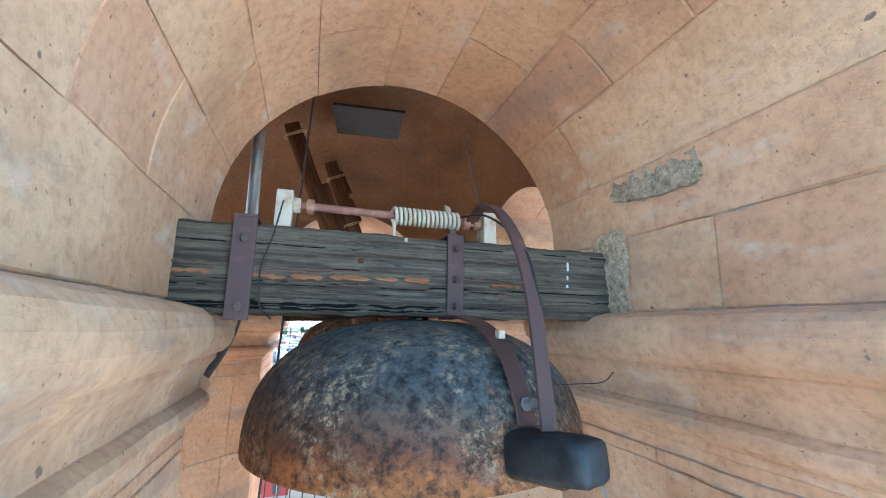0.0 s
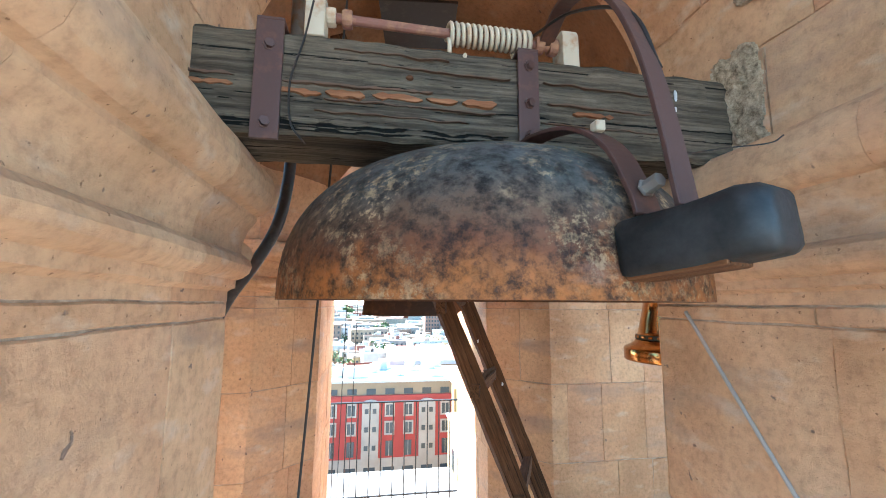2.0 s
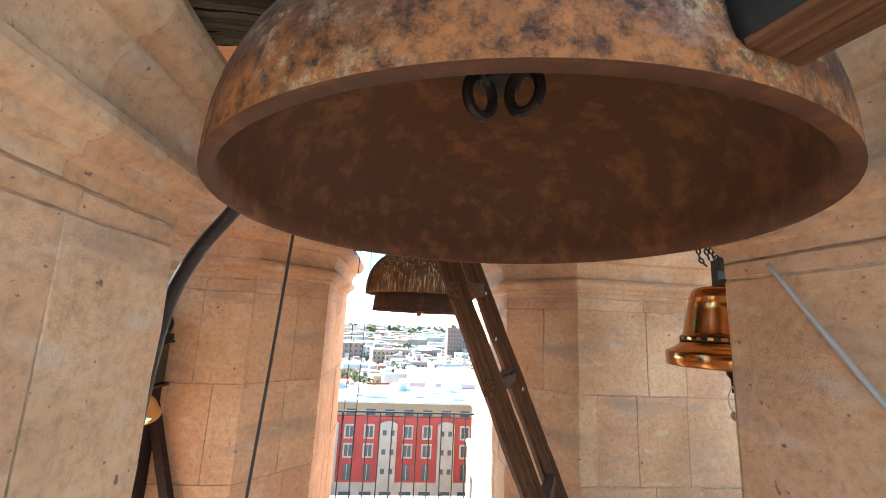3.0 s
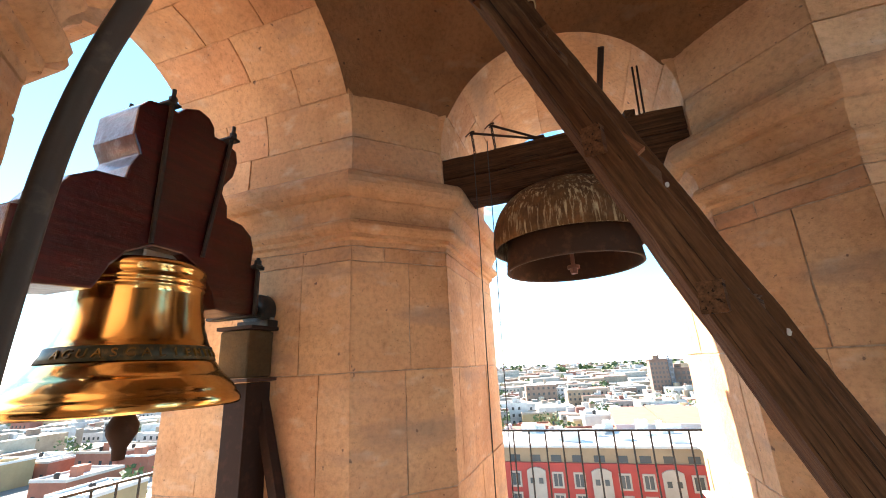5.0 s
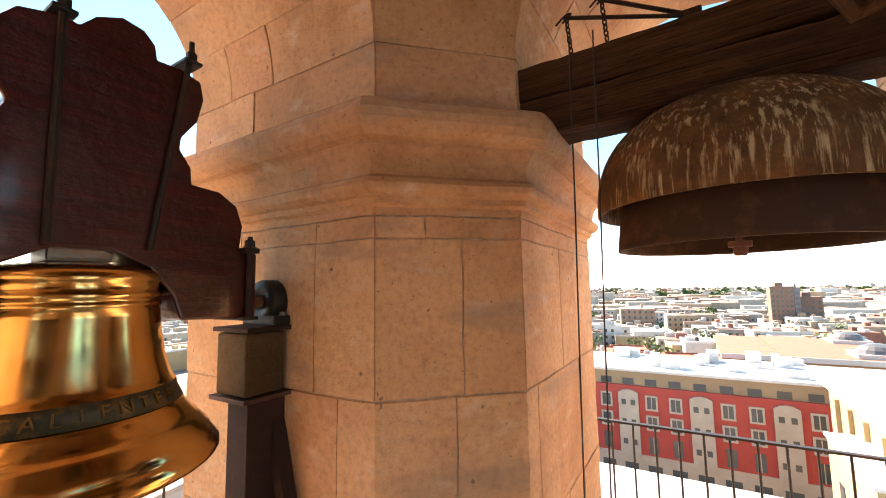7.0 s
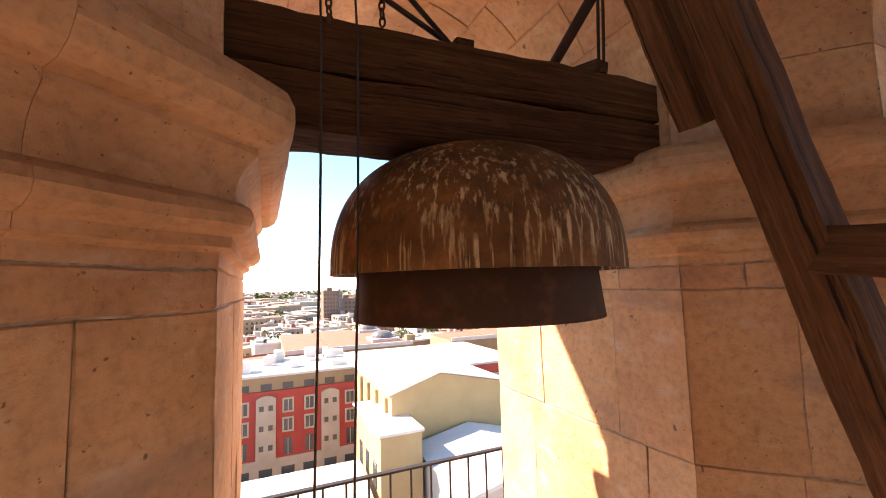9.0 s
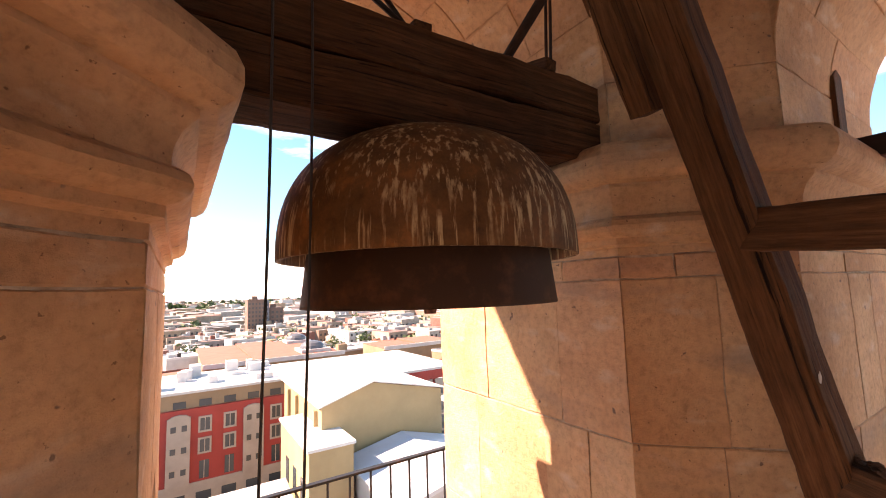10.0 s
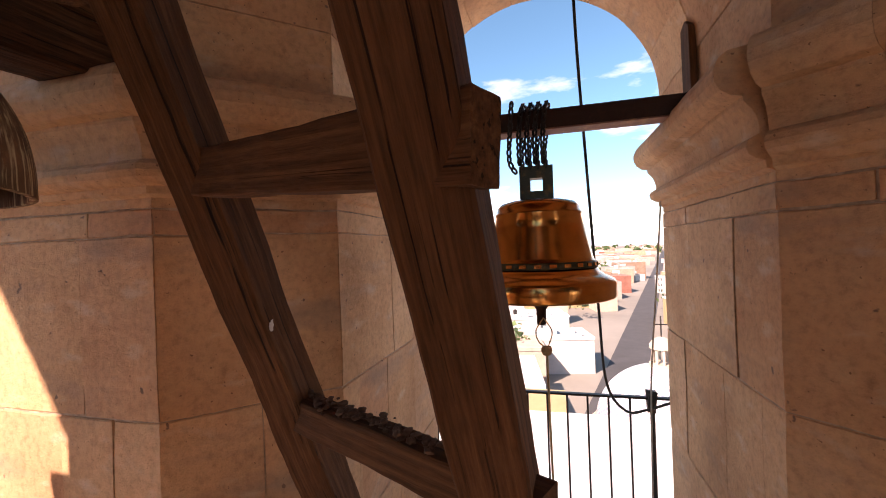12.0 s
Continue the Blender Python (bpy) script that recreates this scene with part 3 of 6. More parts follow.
def arch_core(k):
    """The wall over an opening, with the round hole cut through, from the spring line up."""
    bm = bmesh.new()
    r, steps = HW + 0.007, 36
    arc = [(r * math.cos(math.pi * i / steps), spring_of(k) + r * math.sin(math.pi * i / steps)) for i in range(steps + 1)]
    up = [(x if abs(x) < r - 1e-6 else math.copysign(B - 0.012, x), TOP) for x, z in arc]
    rows = {}
    for y in (A + 0.012, B - 0.012):
        rows[y] = ([bm.verts.new((x, y, z)) for x, z in arc], [bm.verts.new((x, y, z)) for x, z in up])
    (a0, u0), (a1, u1) = rows.values()
    for i in range(steps):
        bm.faces.new((a0[i], a0[i + 1], u0[i + 1], u0[i]))
        bm.faces.new((a1[i], u1[i], u1[i + 1], a1[i + 1]))
        bm.faces.new((a0[i], a1[i], a1[i + 1], a0[i + 1]))
        bm.faces.new((u0[i], u0[i + 1], u1[i + 1], u1[i]))
    # fill the outer corners down to the spring line
    for i, s in ((0, 1), (steps, -1)):
        c0, c1 = bm.verts.new((s * (B - 0.012), A + 0.012, spring_of(k))), bm.verts.new((s * (B - 0.012), B - 0.012, spring_of(k)))
        bm.faces.new((a0[i], u0[i], c0))
        bm.faces.new((a1[i], c1, u1[i]))
        bm.faces.new((a0[i], c0, c1, a1[i]))
        bm.faces.new((c0, u0[i], u1[i], c1))
    bmesh.ops.recalc_face_normals(bm, faces=bm.faces)
    ob = part(f"wall_arch_{k + 1}", bm, M_STONE)
    ob.matrix_basis = turned(k)
    return tagged(ob, "round stone arch of long limestone voussoirs", "arch", kind="structure")


def arch_stones(k, parent):
    """Voussoirs: wedge blocks round the soffit, two or three along the depth."""
    n = 9
    edge = [math.pi * i / n for i in range(n + 1)]
    edge = [edge[0]] + [v + rng.uniform(-0.05, 0.05) for v in edge[1:-1]] + [edge[-1]]
    for i, (t0, t1) in enumerate(zip(edge, edge[1:])):
        split = [A, A + (0.36 if i % 2 else 0.62) + rng.uniform(-0.05, 0.05), B]
        if i % 3 == 0:
            split.insert(2, 0.5 * (split[1] + B))
        for y0, y1 in zip(split, split[1:]):
            bm = bmesh.new()
            e, gap, proud = 0.004, 0.0014, rng.uniform(-0.003, 0.003)
            ny = max(2, int((y1 - y0) / 0.09))
            prof = [(HW + 0.09, y0 + gap), (HW - proud + e, y0 + gap), (HW - proud, y0 + gap + e)] + [(HW - proud, y0 + (y1 - y0) * i / ny) for i in range(1, ny)] + [(HW - proud, y1 - gap - e), (HW - proud + e, y1 - gap), (HW + 0.09, y1 - gap)]
            size = len(prof)
            rows = []
            for j in range(9):
                t = t0 + 0.0012 + (t1 - t0 - 0.0024) * (0, 0.025, 0.17, 0.34, 0.5, 0.66, 0.83, 0.975, 1)[j]
                row = []
                for i, (r, y) in enumerate(prof):
                    tt = t
                    if 0 < i < size - 1:
                        bite = 0.0002 + max(0.0, noise.noise(Vector((t * 5 + k, y * 8, 3.0 * k))) - 0.2) * 0.035
                        if j in (0, 8):
                            r, tt = r + 0.0015 + bite * 0.5, t + (1 if j == 0 else -1) * bite * 0.8
                        if i == 1:
                            y += bite * 0.7
                        elif i == size - 2:
                            y -= bite * 0.7
                        r += 0.003 * noise.noise(Vector((t * 3, y * 4, k + i * 0.0)))
                    row.append(bm.verts.new((r * math.cos(tt), y, spring_of(k) + r * math.sin(tt))))
                rows.append(row)
            for a, b in zip(rows, rows[1:]):
                for q in range(size):
                    bm.faces.new((a[q], b[q], b[(q + 1) % size], a[(q + 1) % size]))
            bm.faces.new(rows[0])
            bm.faces.new(rows[-1][::-1])
            bmesh.ops.recalc_face_normals(bm, faces=bm.faces)
            part("voussoir", bm, M_STONE, parent)


def vault():
    """Sail vault on four pendentives: one ball cut by the four arches and the bevelled corners."""
    R = math.hypot(A, HW)
    bm = bmesh.new()
    rows, steps, nr = [], 144, 20
    for outer in (0, 1):
        for j in range(nr + 1):
            row = []
            for i in range(steps):
                f = 2 * math.pi * i / steps
                c, s = abs(math.cos(f)), abs(math.sin(f))
                lim = min(A / max(c, s), (A + HW) / (c + s)) + 0.012
                rho = lim * j / nr
                z = max(SPRING + math.sqrt(max(R * R - rho * rho, 0.0)), 3.258) + (0.12 if outer else 0)
                row.append(bm.verts.new((rho * math.cos(f), rho * math.sin(f), z)) if j else None)
            if j == 0:
                v = bm.verts.new((0, 0, SPRING + R + (0.12 if outer else 0)))
                row = [v] * steps
            rows.append(row)
    for base in (0, nr + 1):
        for j in range(nr):
            a, b = rows[base + j], rows[base + j + 1]
            for i in range(steps):
                q = [a[i], a[(i + 1) % steps], b[(i + 1) % steps], b[i]]
                if j == 0:
                    q = q[1:]
                bm.faces.new(q if base else q[::-1])
    a, b = rows[nr], rows[2 * nr + 1]
    for i in range(steps):
        bm.faces.new((a[i], a[(i + 1) % steps], b[(i + 1) % steps], b[i]))
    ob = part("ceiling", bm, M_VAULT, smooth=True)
    ob.matrix_basis = turned(0)
    return tagged(ob, "dark brown stone sail vault over the belfry", "vault", kind="structure")


vault()
for k in range(4):
    # bevelled corner carried up to meet the vault
    bm = bmesh.new()
    d = 0.35
    pts = [(HW, A), (A, HW), (A + d, HW + d), (HW + d, A + d)]
    lo = [bm.verts.new((x, y, SPRING)) for x, y in pts]
    hi = [bm.verts.new((x, y, 3.30)) for x, y in pts]
    bm.faces.new(lo)
    bm.faces.new(hi[::-1])
    for i in range(4):
        bm.faces.new((lo[i], hi[i], hi[(i + 1) % 4], lo[(i + 1) % 4]))
    bmesh.ops.recalc_face_normals(bm, faces=bm.faces)
    ob = part(f"wall_corner_{k + 1}", bm, M_STONE)
    ob.matrix_basis = turned(k)
    tagged(ob, "plain stone corner under the vault", "wall", kind="structure")
# unseen slab, its reach set so the edge casts the jamb's slanting shadow
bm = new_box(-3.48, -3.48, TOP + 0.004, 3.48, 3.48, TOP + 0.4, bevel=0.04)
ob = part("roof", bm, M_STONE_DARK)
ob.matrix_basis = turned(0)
tagged(ob, "unseen overhanging stone slab, added to shade the front arch's jamb", "roof", kind="structure")
bm = new_box(-2.92, -2.92, -0.7, 2.92, 2.92, -0.1, bevel=0.03)
ob = part("floor", bm, M_FLOOR)
ob.matrix_basis = turned(0)
tagged(ob, "worn stone belfry floor and ledge", "floor", kind="structure")
bm = new_box(-B - 0.45, -B - 0.45, -28.0, B + 0.45, B + 0.45, -0.704)
ob = part("wall_tower_shaft", bm, M_STONE_DARK)
ob.matrix_basis = turned(0)
tagged(ob, "stone shaft of the bell tower below the belfry", "wall", kind="structure")


# ---- the entry arch: timber, dome bell and striker ----
def bar_between(p, q, sy, sz, material, name, parent=None, label="", seed=0, wear=0.006, twist=0.0, over=0.0):
    """A sawn timber whose axis runs from p to q."""
    p, q = Vector(p), Vector(q)
    d = q - p
    bm = rough_bar(d.length + 2 * over, sy, sz, max(6, int(d.length * 22)), seed, wear)
    ob = part(name, bm, material, parent, label)
    m = d.to_track_quat("X", "Z").to_matrix().to_4x4()
    ob.matrix_basis = Matrix.Translation((p + q) / 2) @ m @ pose(0, 0, 0, twist, 0, 0)
    return ob


def hex_bolt(r=0.014, h=0.014):
    bm = lathe([(0, 0), (r * 1.35, 0), (r * 1.35, 0.003), (r, 0.003), (r, h), (0, h)], 6)
    return bm


beam = thing("wooden_beam", "weathered grey cracked timber beam set in the arch", "beam", (0.42, 1.485, 2.803))
ob = part("timber", rough_bar(1.46, 0.20, 0.255, 70, 2, 0.010), M_GREYWOOD, beam)
# the long split with raw reddish wood inside
def split_strip(x0, x1, z0, z1, h, seed, material, name, label):
    """A ragged sliver lying in a crack of the beam's face."""
    bm = bmesh.new()
    n = max(6, int((x1 - x0) / 0.012))
    rows = []
    for i in range(n + 1):
        t = i / n
        x, z = x0 + (x1 - x0) * t, z0 + (z1 - z0) * t
        w = h * min(1.0, 9 * t, 9 * (1 - t)) ** 0.35 * (0.7 + 0.9 * noise.noise(Vector((x * 55, seed, 0)))) + 0.0008
        z += 0.006 * noise.noise(Vector((x * 20, seed * 2.0, 3)))
        rows.append([bm.verts.new((x, y, z + s * w / 2)) for y, s in ((-0.0995, -1), (-0.1085, -0.8), (-0.1085, 0.8), (-0.0995, 1))])
    for p, q in zip(rows, rows[1:]):
        for k in range(3):
            bm.faces.new((p[k], q[k], q[k + 1], p[k + 1]))
    bmesh.ops.recalc_face_normals(bm, faces=bm.faces)
    return part(name, bm, material, beam, label)


for k, (x0, x1, z0, h) in enumerate([(-0.506, -0.405, -0.022, 0.016), (-0.397, -0.304, -0.019, 0.024), (-0.287, -0.165, -0.016, 0.022), (-0.157, -0.078, -0.015, 0.018), (-0.066, 0.023, -0.014, 0.026), (0.229, 0.345, -0.018, 0.014), (-0.70, -0.60, -0.016, 0.014)]):
    split_strip(x0, x1, z0, z0 - 0.003, h, k, M_PALEWOOD, "raw_split", "raw reddish split in the grey wood")
for k, (x0, x1, z0, z1, h) in enumerate([(-0.50, -0.14, 0.000, 0.002, 0.008), (-0.71, -0.60, 0.006, 0.002, 0.008), (0.16, 0.46, 0.004, -0.004, 0.006), (-0.40, 0.02, -0.036, -0.040, 0.005), (-0.30, 0.06, 0.062, 0.056, 0.003), (0.14, 0.52, -0.052, -0.058, 0.003), (-0.42, -0.05, -0.066, -0.070, 0.003), (-0.38, -0.10, 0.094, 0.090, 0.003), (0.15, 0.5, 0.060, 0.050, 0.003)]):
    split_strip(x0, x1, z0, z1, h, 20 + k, M_MORTAR_DARK, "crack", "dark open crack in the wood")
for x, z, rx, rz, mt, nm, lb in ((-0.198, 0.037, 0.010, 0.008, M_DARKWOOD, "knot", "dark brown knot"), (-0.059, 0.112, 0.006, 0.007, M_CREAM, "paint_spot", "cream paint spot"), (0.536, 0.060, 0.004, 0.017, M_WHITE, "paint_spot", "white paint dab"), (0.533, 0.020, 0.003, 0.008, M_WHITE, "paint_spot", "white paint dab"), (0.531, -0.010, 0.004, 0.006, M_WHITE, "paint_spot", "white paint dab")):
    bm = bmesh.new()
    bmesh.ops.create_icosphere(bm, subdivisions=2, radius=1.0)
    for v in bm.verts:
        v.co *= 1 + 0.4 * noise.noise(v.co * 2 + Vector((x * 9, 0, 0)))
        v.co = Vector((v.co.x * rx, v.co.y * 0.004, v.co.z * rz))
    o = part(nm, bm, mt, beam, lb)
    o.location = (x, -0.105, z)


def strap(x, z0, z1, bolts, w=0.062):
    t = thing("iron_strap", "brown painted iron strap bolted on the timber beam", "strap", (x, 1.385, z0), group="beam straps")
    h = z1 - z0
    bm = bmesh.new()
    box(bm, -w / 2, -0.017, 0, w / 2, -0.007, h, 0.002)
    box(bm, -w / 2, -0.017, h, w / 2, 0.20, h + 0.008, 0.002)
    part("strap_plate", bm, M_STRAP, t)
    for b in bolts:
        o = part("bolt", hex_bolt(0.011, 0.012), M_STRAP, t)
        o.matrix_basis = pose(0, -0.017, b * h, 90, 0, 20)
    return t


strap(-0.105, 2.655, 2.945, (0.13, 0.78))
strap(0.525, 2.672, 2.938, (0.14, 0.46, 0.84), 0.055)


def dome_profile(R, H, n, wall, steps=22):
    """Outer skin from rim to crown, then the inner skin back down."""
    out = []
    for k in range(steps + 1):
        a = math.pi / 2 * k / steps
        c, s = math.cos(a), math.sin(a)
        out.append((R * c ** (2 / n), H * s ** (2 / n)))
    out[-1] = (0.0, H)
    inner = [((R - wall) * c, (H - wall) * s) for c, s in [(math.cos(math.pi / 2 * k / steps) ** (2 / n), math.sin(math.pi / 2 * k / steps) ** (2 / n)) for k in range(steps, -1, -1)]]
    inner[0] = (0.0, H - wall)
    return out + inner


dome_bell = thing("dome_bell", "rusted grey and orange iron dome bell hanging under the beam", "bell", (0.444, 1.515, 2.297))
prof = dome_profile(0.523, 0.37, 2.45, 0.02)
half = len(prof) // 2
part("bell_shell", lathe(prof[:half], 96), M_BELLIRON, dome_bell, smooth=True)
part("inner_skin", lathe(prof[half:] + [prof[0]], 96), M_BELLRUST, dome_bell, "rust-brown inside of the bell", smooth=True)
bm = lathe([(0, 0.37), (0.035, 0.37), (0.035, 0.41), (0, 0.41)], 12)
part("hanging_bolt", bm, M_BLACKIRON, dome_bell)
link = lathe([(0, 0.30), (0.045, 0.305), (0.05, 0.33), (0.03, 0.365), (0, 0.37)], 14)
for lx, ly, lean in ((-0.045, -0.02, 0.5), (0.04, -0.05, -0.7)):
    ring = [(lx + 0.034 * math.cos(a) * math.cos(lean), ly + 0.034 * math.cos(a) * math.sin(lean), 0.268 + 0.045 * math.sin(a)) for a in [2 * math.pi * q / 16 for q in range(17)]]
    link = tube(ring, 0.012, 8, link)
part("clapper_hook", link, M_BLACKIRON, dome_bell)

# striker: sprung shaft on two bearings, bent arm and hammer
striker = thing("bell_striker", "spring-loaded bell striker with rubber-clad hammer on the beam", "striker", (0, 0, 0))
ROD_L, ROD_R = Vector((-0.01, 1.42, 3.005)), Vector((0.665, 1.44, 3.005))
for p in (ROD_L, ROD_R):
    bm = prism([(-0.036, -0.075), (0.036, -0.075), (0.034, 0.02), (0.026, 0.04), (-0.026, 0.04), (-0.034, 0.02)], -0.024, 0.024, 0.005, "yz")
    o = part("bearing_plate", bm, M_CREAM, striker, "cream painted bearing plate")
    o.matrix_basis = Matrix.Translation(p)
bm = tube([ROD_L + Vector((-0.0, 0, 0)), ROD_R], 0.0125, 12)
part("shaft", bm, M_RUSTROD, striker, "rusty round shaft")
for t in (0.05, 0.11, 0.88, 0.94):
    p = ROD_L.lerp(ROD_R, t)
    bm = lathe([(0, -0.012), (0.022, -0.012), (0.024, -0.006), (0.024, 0.006), (0.022, 0.012), (0, 0.012)], 14)
    o = part("collar", bm, M_CREAM if t < 0.1 else M_RUSTROD, striker)
    o.matrix_basis = Matrix.Translation(p) @ pose(0, 0, 0, 0, 90, 0)
coil = []
for k in range(15 * 12 + 1):
    a = 2 * math.pi * k / 12
    x = 0.325 + 0.23 * k / 180
    coil.append((x, 1.43 + 0.026 * math.cos(a), 3.005 + 0.026 * math.sin(a)))
coil = [(0.325, 1.40, 2.93), (0.325, 1.404, 2.97)] + coil
part("spring", tube(coil, 0.0062, 7), M_CREAM, striker, "pale painted coil spring", smooth=True)
arm = curve_points([(0.60, 1.43, 3.005), (0.60, 1.32, 3.035), (0.60, 1.20, 2.985), (0.61, 1.11, 2.88), (0.612, 1.045, 2.74), (0.598, 0.985, 2.58), (0.590, 0.945, 2.43)], 8)
part("hammer_arm", ribbon(arm, (1, 0.2, 0), 0.042, 0.010), M_STRAP, striker, "bent brown iron arm")
part("stay_wire", tube(curve_points([(0.56, 1.42, 3.02), (0.60, 1.28, 2.99), (0.625, 1.10, 2.86), (0.63, 1.03, 2.70)], 8), 0.004, 6), M_BLACKIRON, striker)
HAM0, HAM1 = Vector((0.548, 1.025, 2.374)), Vector((0.626, 0.835, 2.396))
d = (HAM1 - HAM0)
bm = bmesh.new()
rows, sides = [], 20
for t, s in ((0, 0.80), (0.04, 0.95), (0.1, 1.0), (0.55, 1.0), (0.84, 1.02), (0.95, 0.94), (0.99, 0.78), (1.0, 0.5)):
    ring = []
    for k in range(sides):
        a = 2 * math.pi * (k + 0.5) / sides
        c, q = math.cos(a), math.sin(a)
        r = 0.046 * s / (abs(c) ** 5 + abs(q) ** 5) ** 0.2
        ring.append(bm.verts.new((r * c * 1.05, r * q, t * d.length)))
    rows.append(ring)
for a, b in zip(rows, rows[1:]):
    for k in range(sides):
        bm.faces.new((a[k], a[(k + 1) % sides], b[(k + 1) % sides], b[k]))
bm.faces.new(rows[0][::-1])
bm.faces.new(rows[-1])
roughen(bm, 0.006, 14, 4)
o = part("hammer_head", bm, M_RUBBER, striker, "black rubber-wrapped hammer head", smooth=True)
o.matrix_basis = Matrix.Translation(HAM0) @ d.to_track_quat("Z", "Y").to_matrix().to_4x4()
bm = new_box(-0.037, -0.0500, 0.010, 0.037, -0.02, 0.150, 0.006)
o2 = part("wooden_core", bm, M_STRUT, striker, "brown wooden underside of the hammer")
o2.matrix_basis = o.matrix_basis @ pose(0, 0, 0, 0, 0, 0)

bracket = thing("stop_bracket", "curved brown iron stop bracket under the beam", "bracket", (0, 0, 0))
part("bracket_bar", ribbon(curve_points([(0.50, 1.40, 2.672), (0.52, 1.30, 2.676), (0.548, 1.18, 2.645), (0.565, 1.08, 2.57), (0.570, 1.02, 2.47), (0.57, 1.005, 2.43)], 8), (1, 0.15, 0), 0.05, 0.009), M_STRAP, bracket)
o = part("bolt", hex_bolt(0.012, 0.03), M_GREYSTEEL, bracket, "grey steel bolt")
o.matrix_basis = pose(0.572, 1.01, 2.475, 75, 0, 10)
part("rubber_pad", new_box(0.555, 1.115, 2.618, 0.575, 1.14, 2.64, 0.004), M_CREAM, bracket)

# thin wires on the beam and hammer
w = tagged(part("thin_wire", tube(curve_points([(0.6, 0.98, 2.52), (0.66, 0.95, 2.525), (0.72, 0.93, 2.53), (0.76, 0.94, 2.55)], 8), 0.0012, 5), M_BLACKIRON), "thin dark wire wound on the hammer arm", "wire")
w = tagged(part("thin_wire", tube(curve_points([(-0.01, 1.36, 3.0), (-0.03, 1.37, 2.9), (-0.055, 1.372, 2.80), (-0.05, 1.374, 2.70), (-0.02, 1.40, 2.66)], 8), 0.0025, 5), M_BLACKIRON), "thin dark wire looped round the timber beam", "wire")

# conduit from the beam to the corner of the belfry
part_ob = part("conduit_pipe", tube([(-0.205, 2.13, 4.1), (-0.205, 2.13, 3.5), (-0.20, 2.13, 2.88)], 0.026, 12), M_GREYSTEEL, smooth=True)
tagged(part_ob, "straight grey steel pipe behind the beam", "pipe")
conduit = thing("flexible_conduit", "dark flexible cable conduit hanging at the pier", "conduit")
part("conduit_hose", tube(curve_points([(-0.200, 2.13, 2.92), (-0.205, 2.13, 2.78), (-0.235, 2.13, 2.60), (-0.305, 2.13, 2.45), (-0.405, 2.13, 2.29), (-0.470, 2.13, 2.11), (-0.495, 2.125, 1.85), (-0.505, 2.12, 1.5), (-0.51, 2.12, 0.6), (-0.51, 2.12, -0.1)], 10), 0.023, 14), M_CONDUIT, conduit, smooth=True)
part("conduit_coupling", tube([(-0.200, 2.13, 2.93), (-0.2005, 2.13, 2.885)], 0.030, 12), M_GREYSTEEL, conduit, "grey steel coupling")
part_ob = part("pale_cable", tube(curve_points([(1.125, 1.60, 2.27), (1.126, 1.45, 2.06), (1.126, 1.22, 1.75), (1.126, 0.95, 1.42), (1.126, 0.6, 1.0)], 8), 0.0055, 8), M_WIRE, smooth=True)
tagged(part_ob, "pale cable running down the stone jamb", "cable")

hang = part("black_rope", tube(curve_points([(0.04, 1.84, 3.7), (0.006, 1.83, 3.0), (-0.04, 1.80, 2.0), (-0.09, 1.77, 1.0), (-0.13, 1.75, -0.1)], 8), 0.0042, 6), M_CABLE)
tagged(hang, "thin black cord hanging behind the entry beam", "cord", "pull cords")

# rough mortar packed round the right end of the beam
def mortar_patch(at, w, h, lean):
    """An uneven daub of mortar on the jamb."""
    bm = bmesh.new()
    bmesh.ops.create_grid(bm, x_segments=34, y_segments=34, size=0.5)
    for v in bm.verts:
        v.co.x, v.co.y = v.co.x * w, v.co.y * h
    far = lambda c: abs(c.x / (w / 2)) ** 5 + abs(c.y / (h / 2)) ** 5 > 0.75 + 0.9 * noise.noise(c * 22)
    bm2 = [f for f in bm.faces if far(f.calc_center_median())]
    bmesh.ops.delete(bm, geom=bm2, context="FACES")
    for v in bm.verts:
        v.co.z = 0.010 + 0.010 * noise.noise(v.co * 30) + 0.008 * noise.noise(v.co * 90)
    out = bmesh.ops.extrude_face_region(bm, geom=list(bm.faces))
    bmesh.ops.translate(bm, verts=[g for g in out["geom"] if isinstance(g, bmesh.types.BMVert)], vec=(0, 0, -0.05))
    bmesh.ops.recalc_face_normals(bm, faces=bm.faces)
    o = tagged(part("mortar_patch", bm, M_RUBBLE), "rough grey mortar packed round the beam end", "mortar", kind="structure")
    o.matrix_basis = Matrix.Translation(at) @ Matrix(((0, 0, -1, 0), (1, 0, 0, 0), (0, 1, 0, 0), (0, 0, 0, 1))) @ pose(0, 0, 0, 0, 0, lean)


mortar_patch((1.135, 1.375, 2.83), 0.19, 0.34, 0)
mortar_patch((1.118, 1.13, 3.135), 0.38, 0.13, 6)

# ---- the front arch: double dome bell under two stacked timbers ----
b1 = bar_between((-0.34, 4.09, 2.892), (1.20, 4.09, 2.930), 0.19, 0.145, M_DARKWOOD, "timber_beam", None, "", 11, 0.009)
tagged(b1, "dark brown upper timber beam across the arch", "beam", "stacked beams")
b2 = bar_between((-0.34, 4.10, 2.742), (1.20, 4.10, 2.775), 0.20, 0.155, M_DARKWOOD, "timber_beam", None, "", 12, 0.009)
tagged(b2, "dark brown lower timber beam carrying the double bell", "beam", "stacked beams")
double_bell = thing("double_bell", "dark streaked double dome bell hanging under the timbers", "bell", (0.442, 4.163, 2.318))
part("outer_bell", lathe(dome_profile(0.455, 0.392, 2.5, 0.016), 96, True), M_BELLDARK, double_bell, "dark brown dome with pale vertical runs", smooth=True)
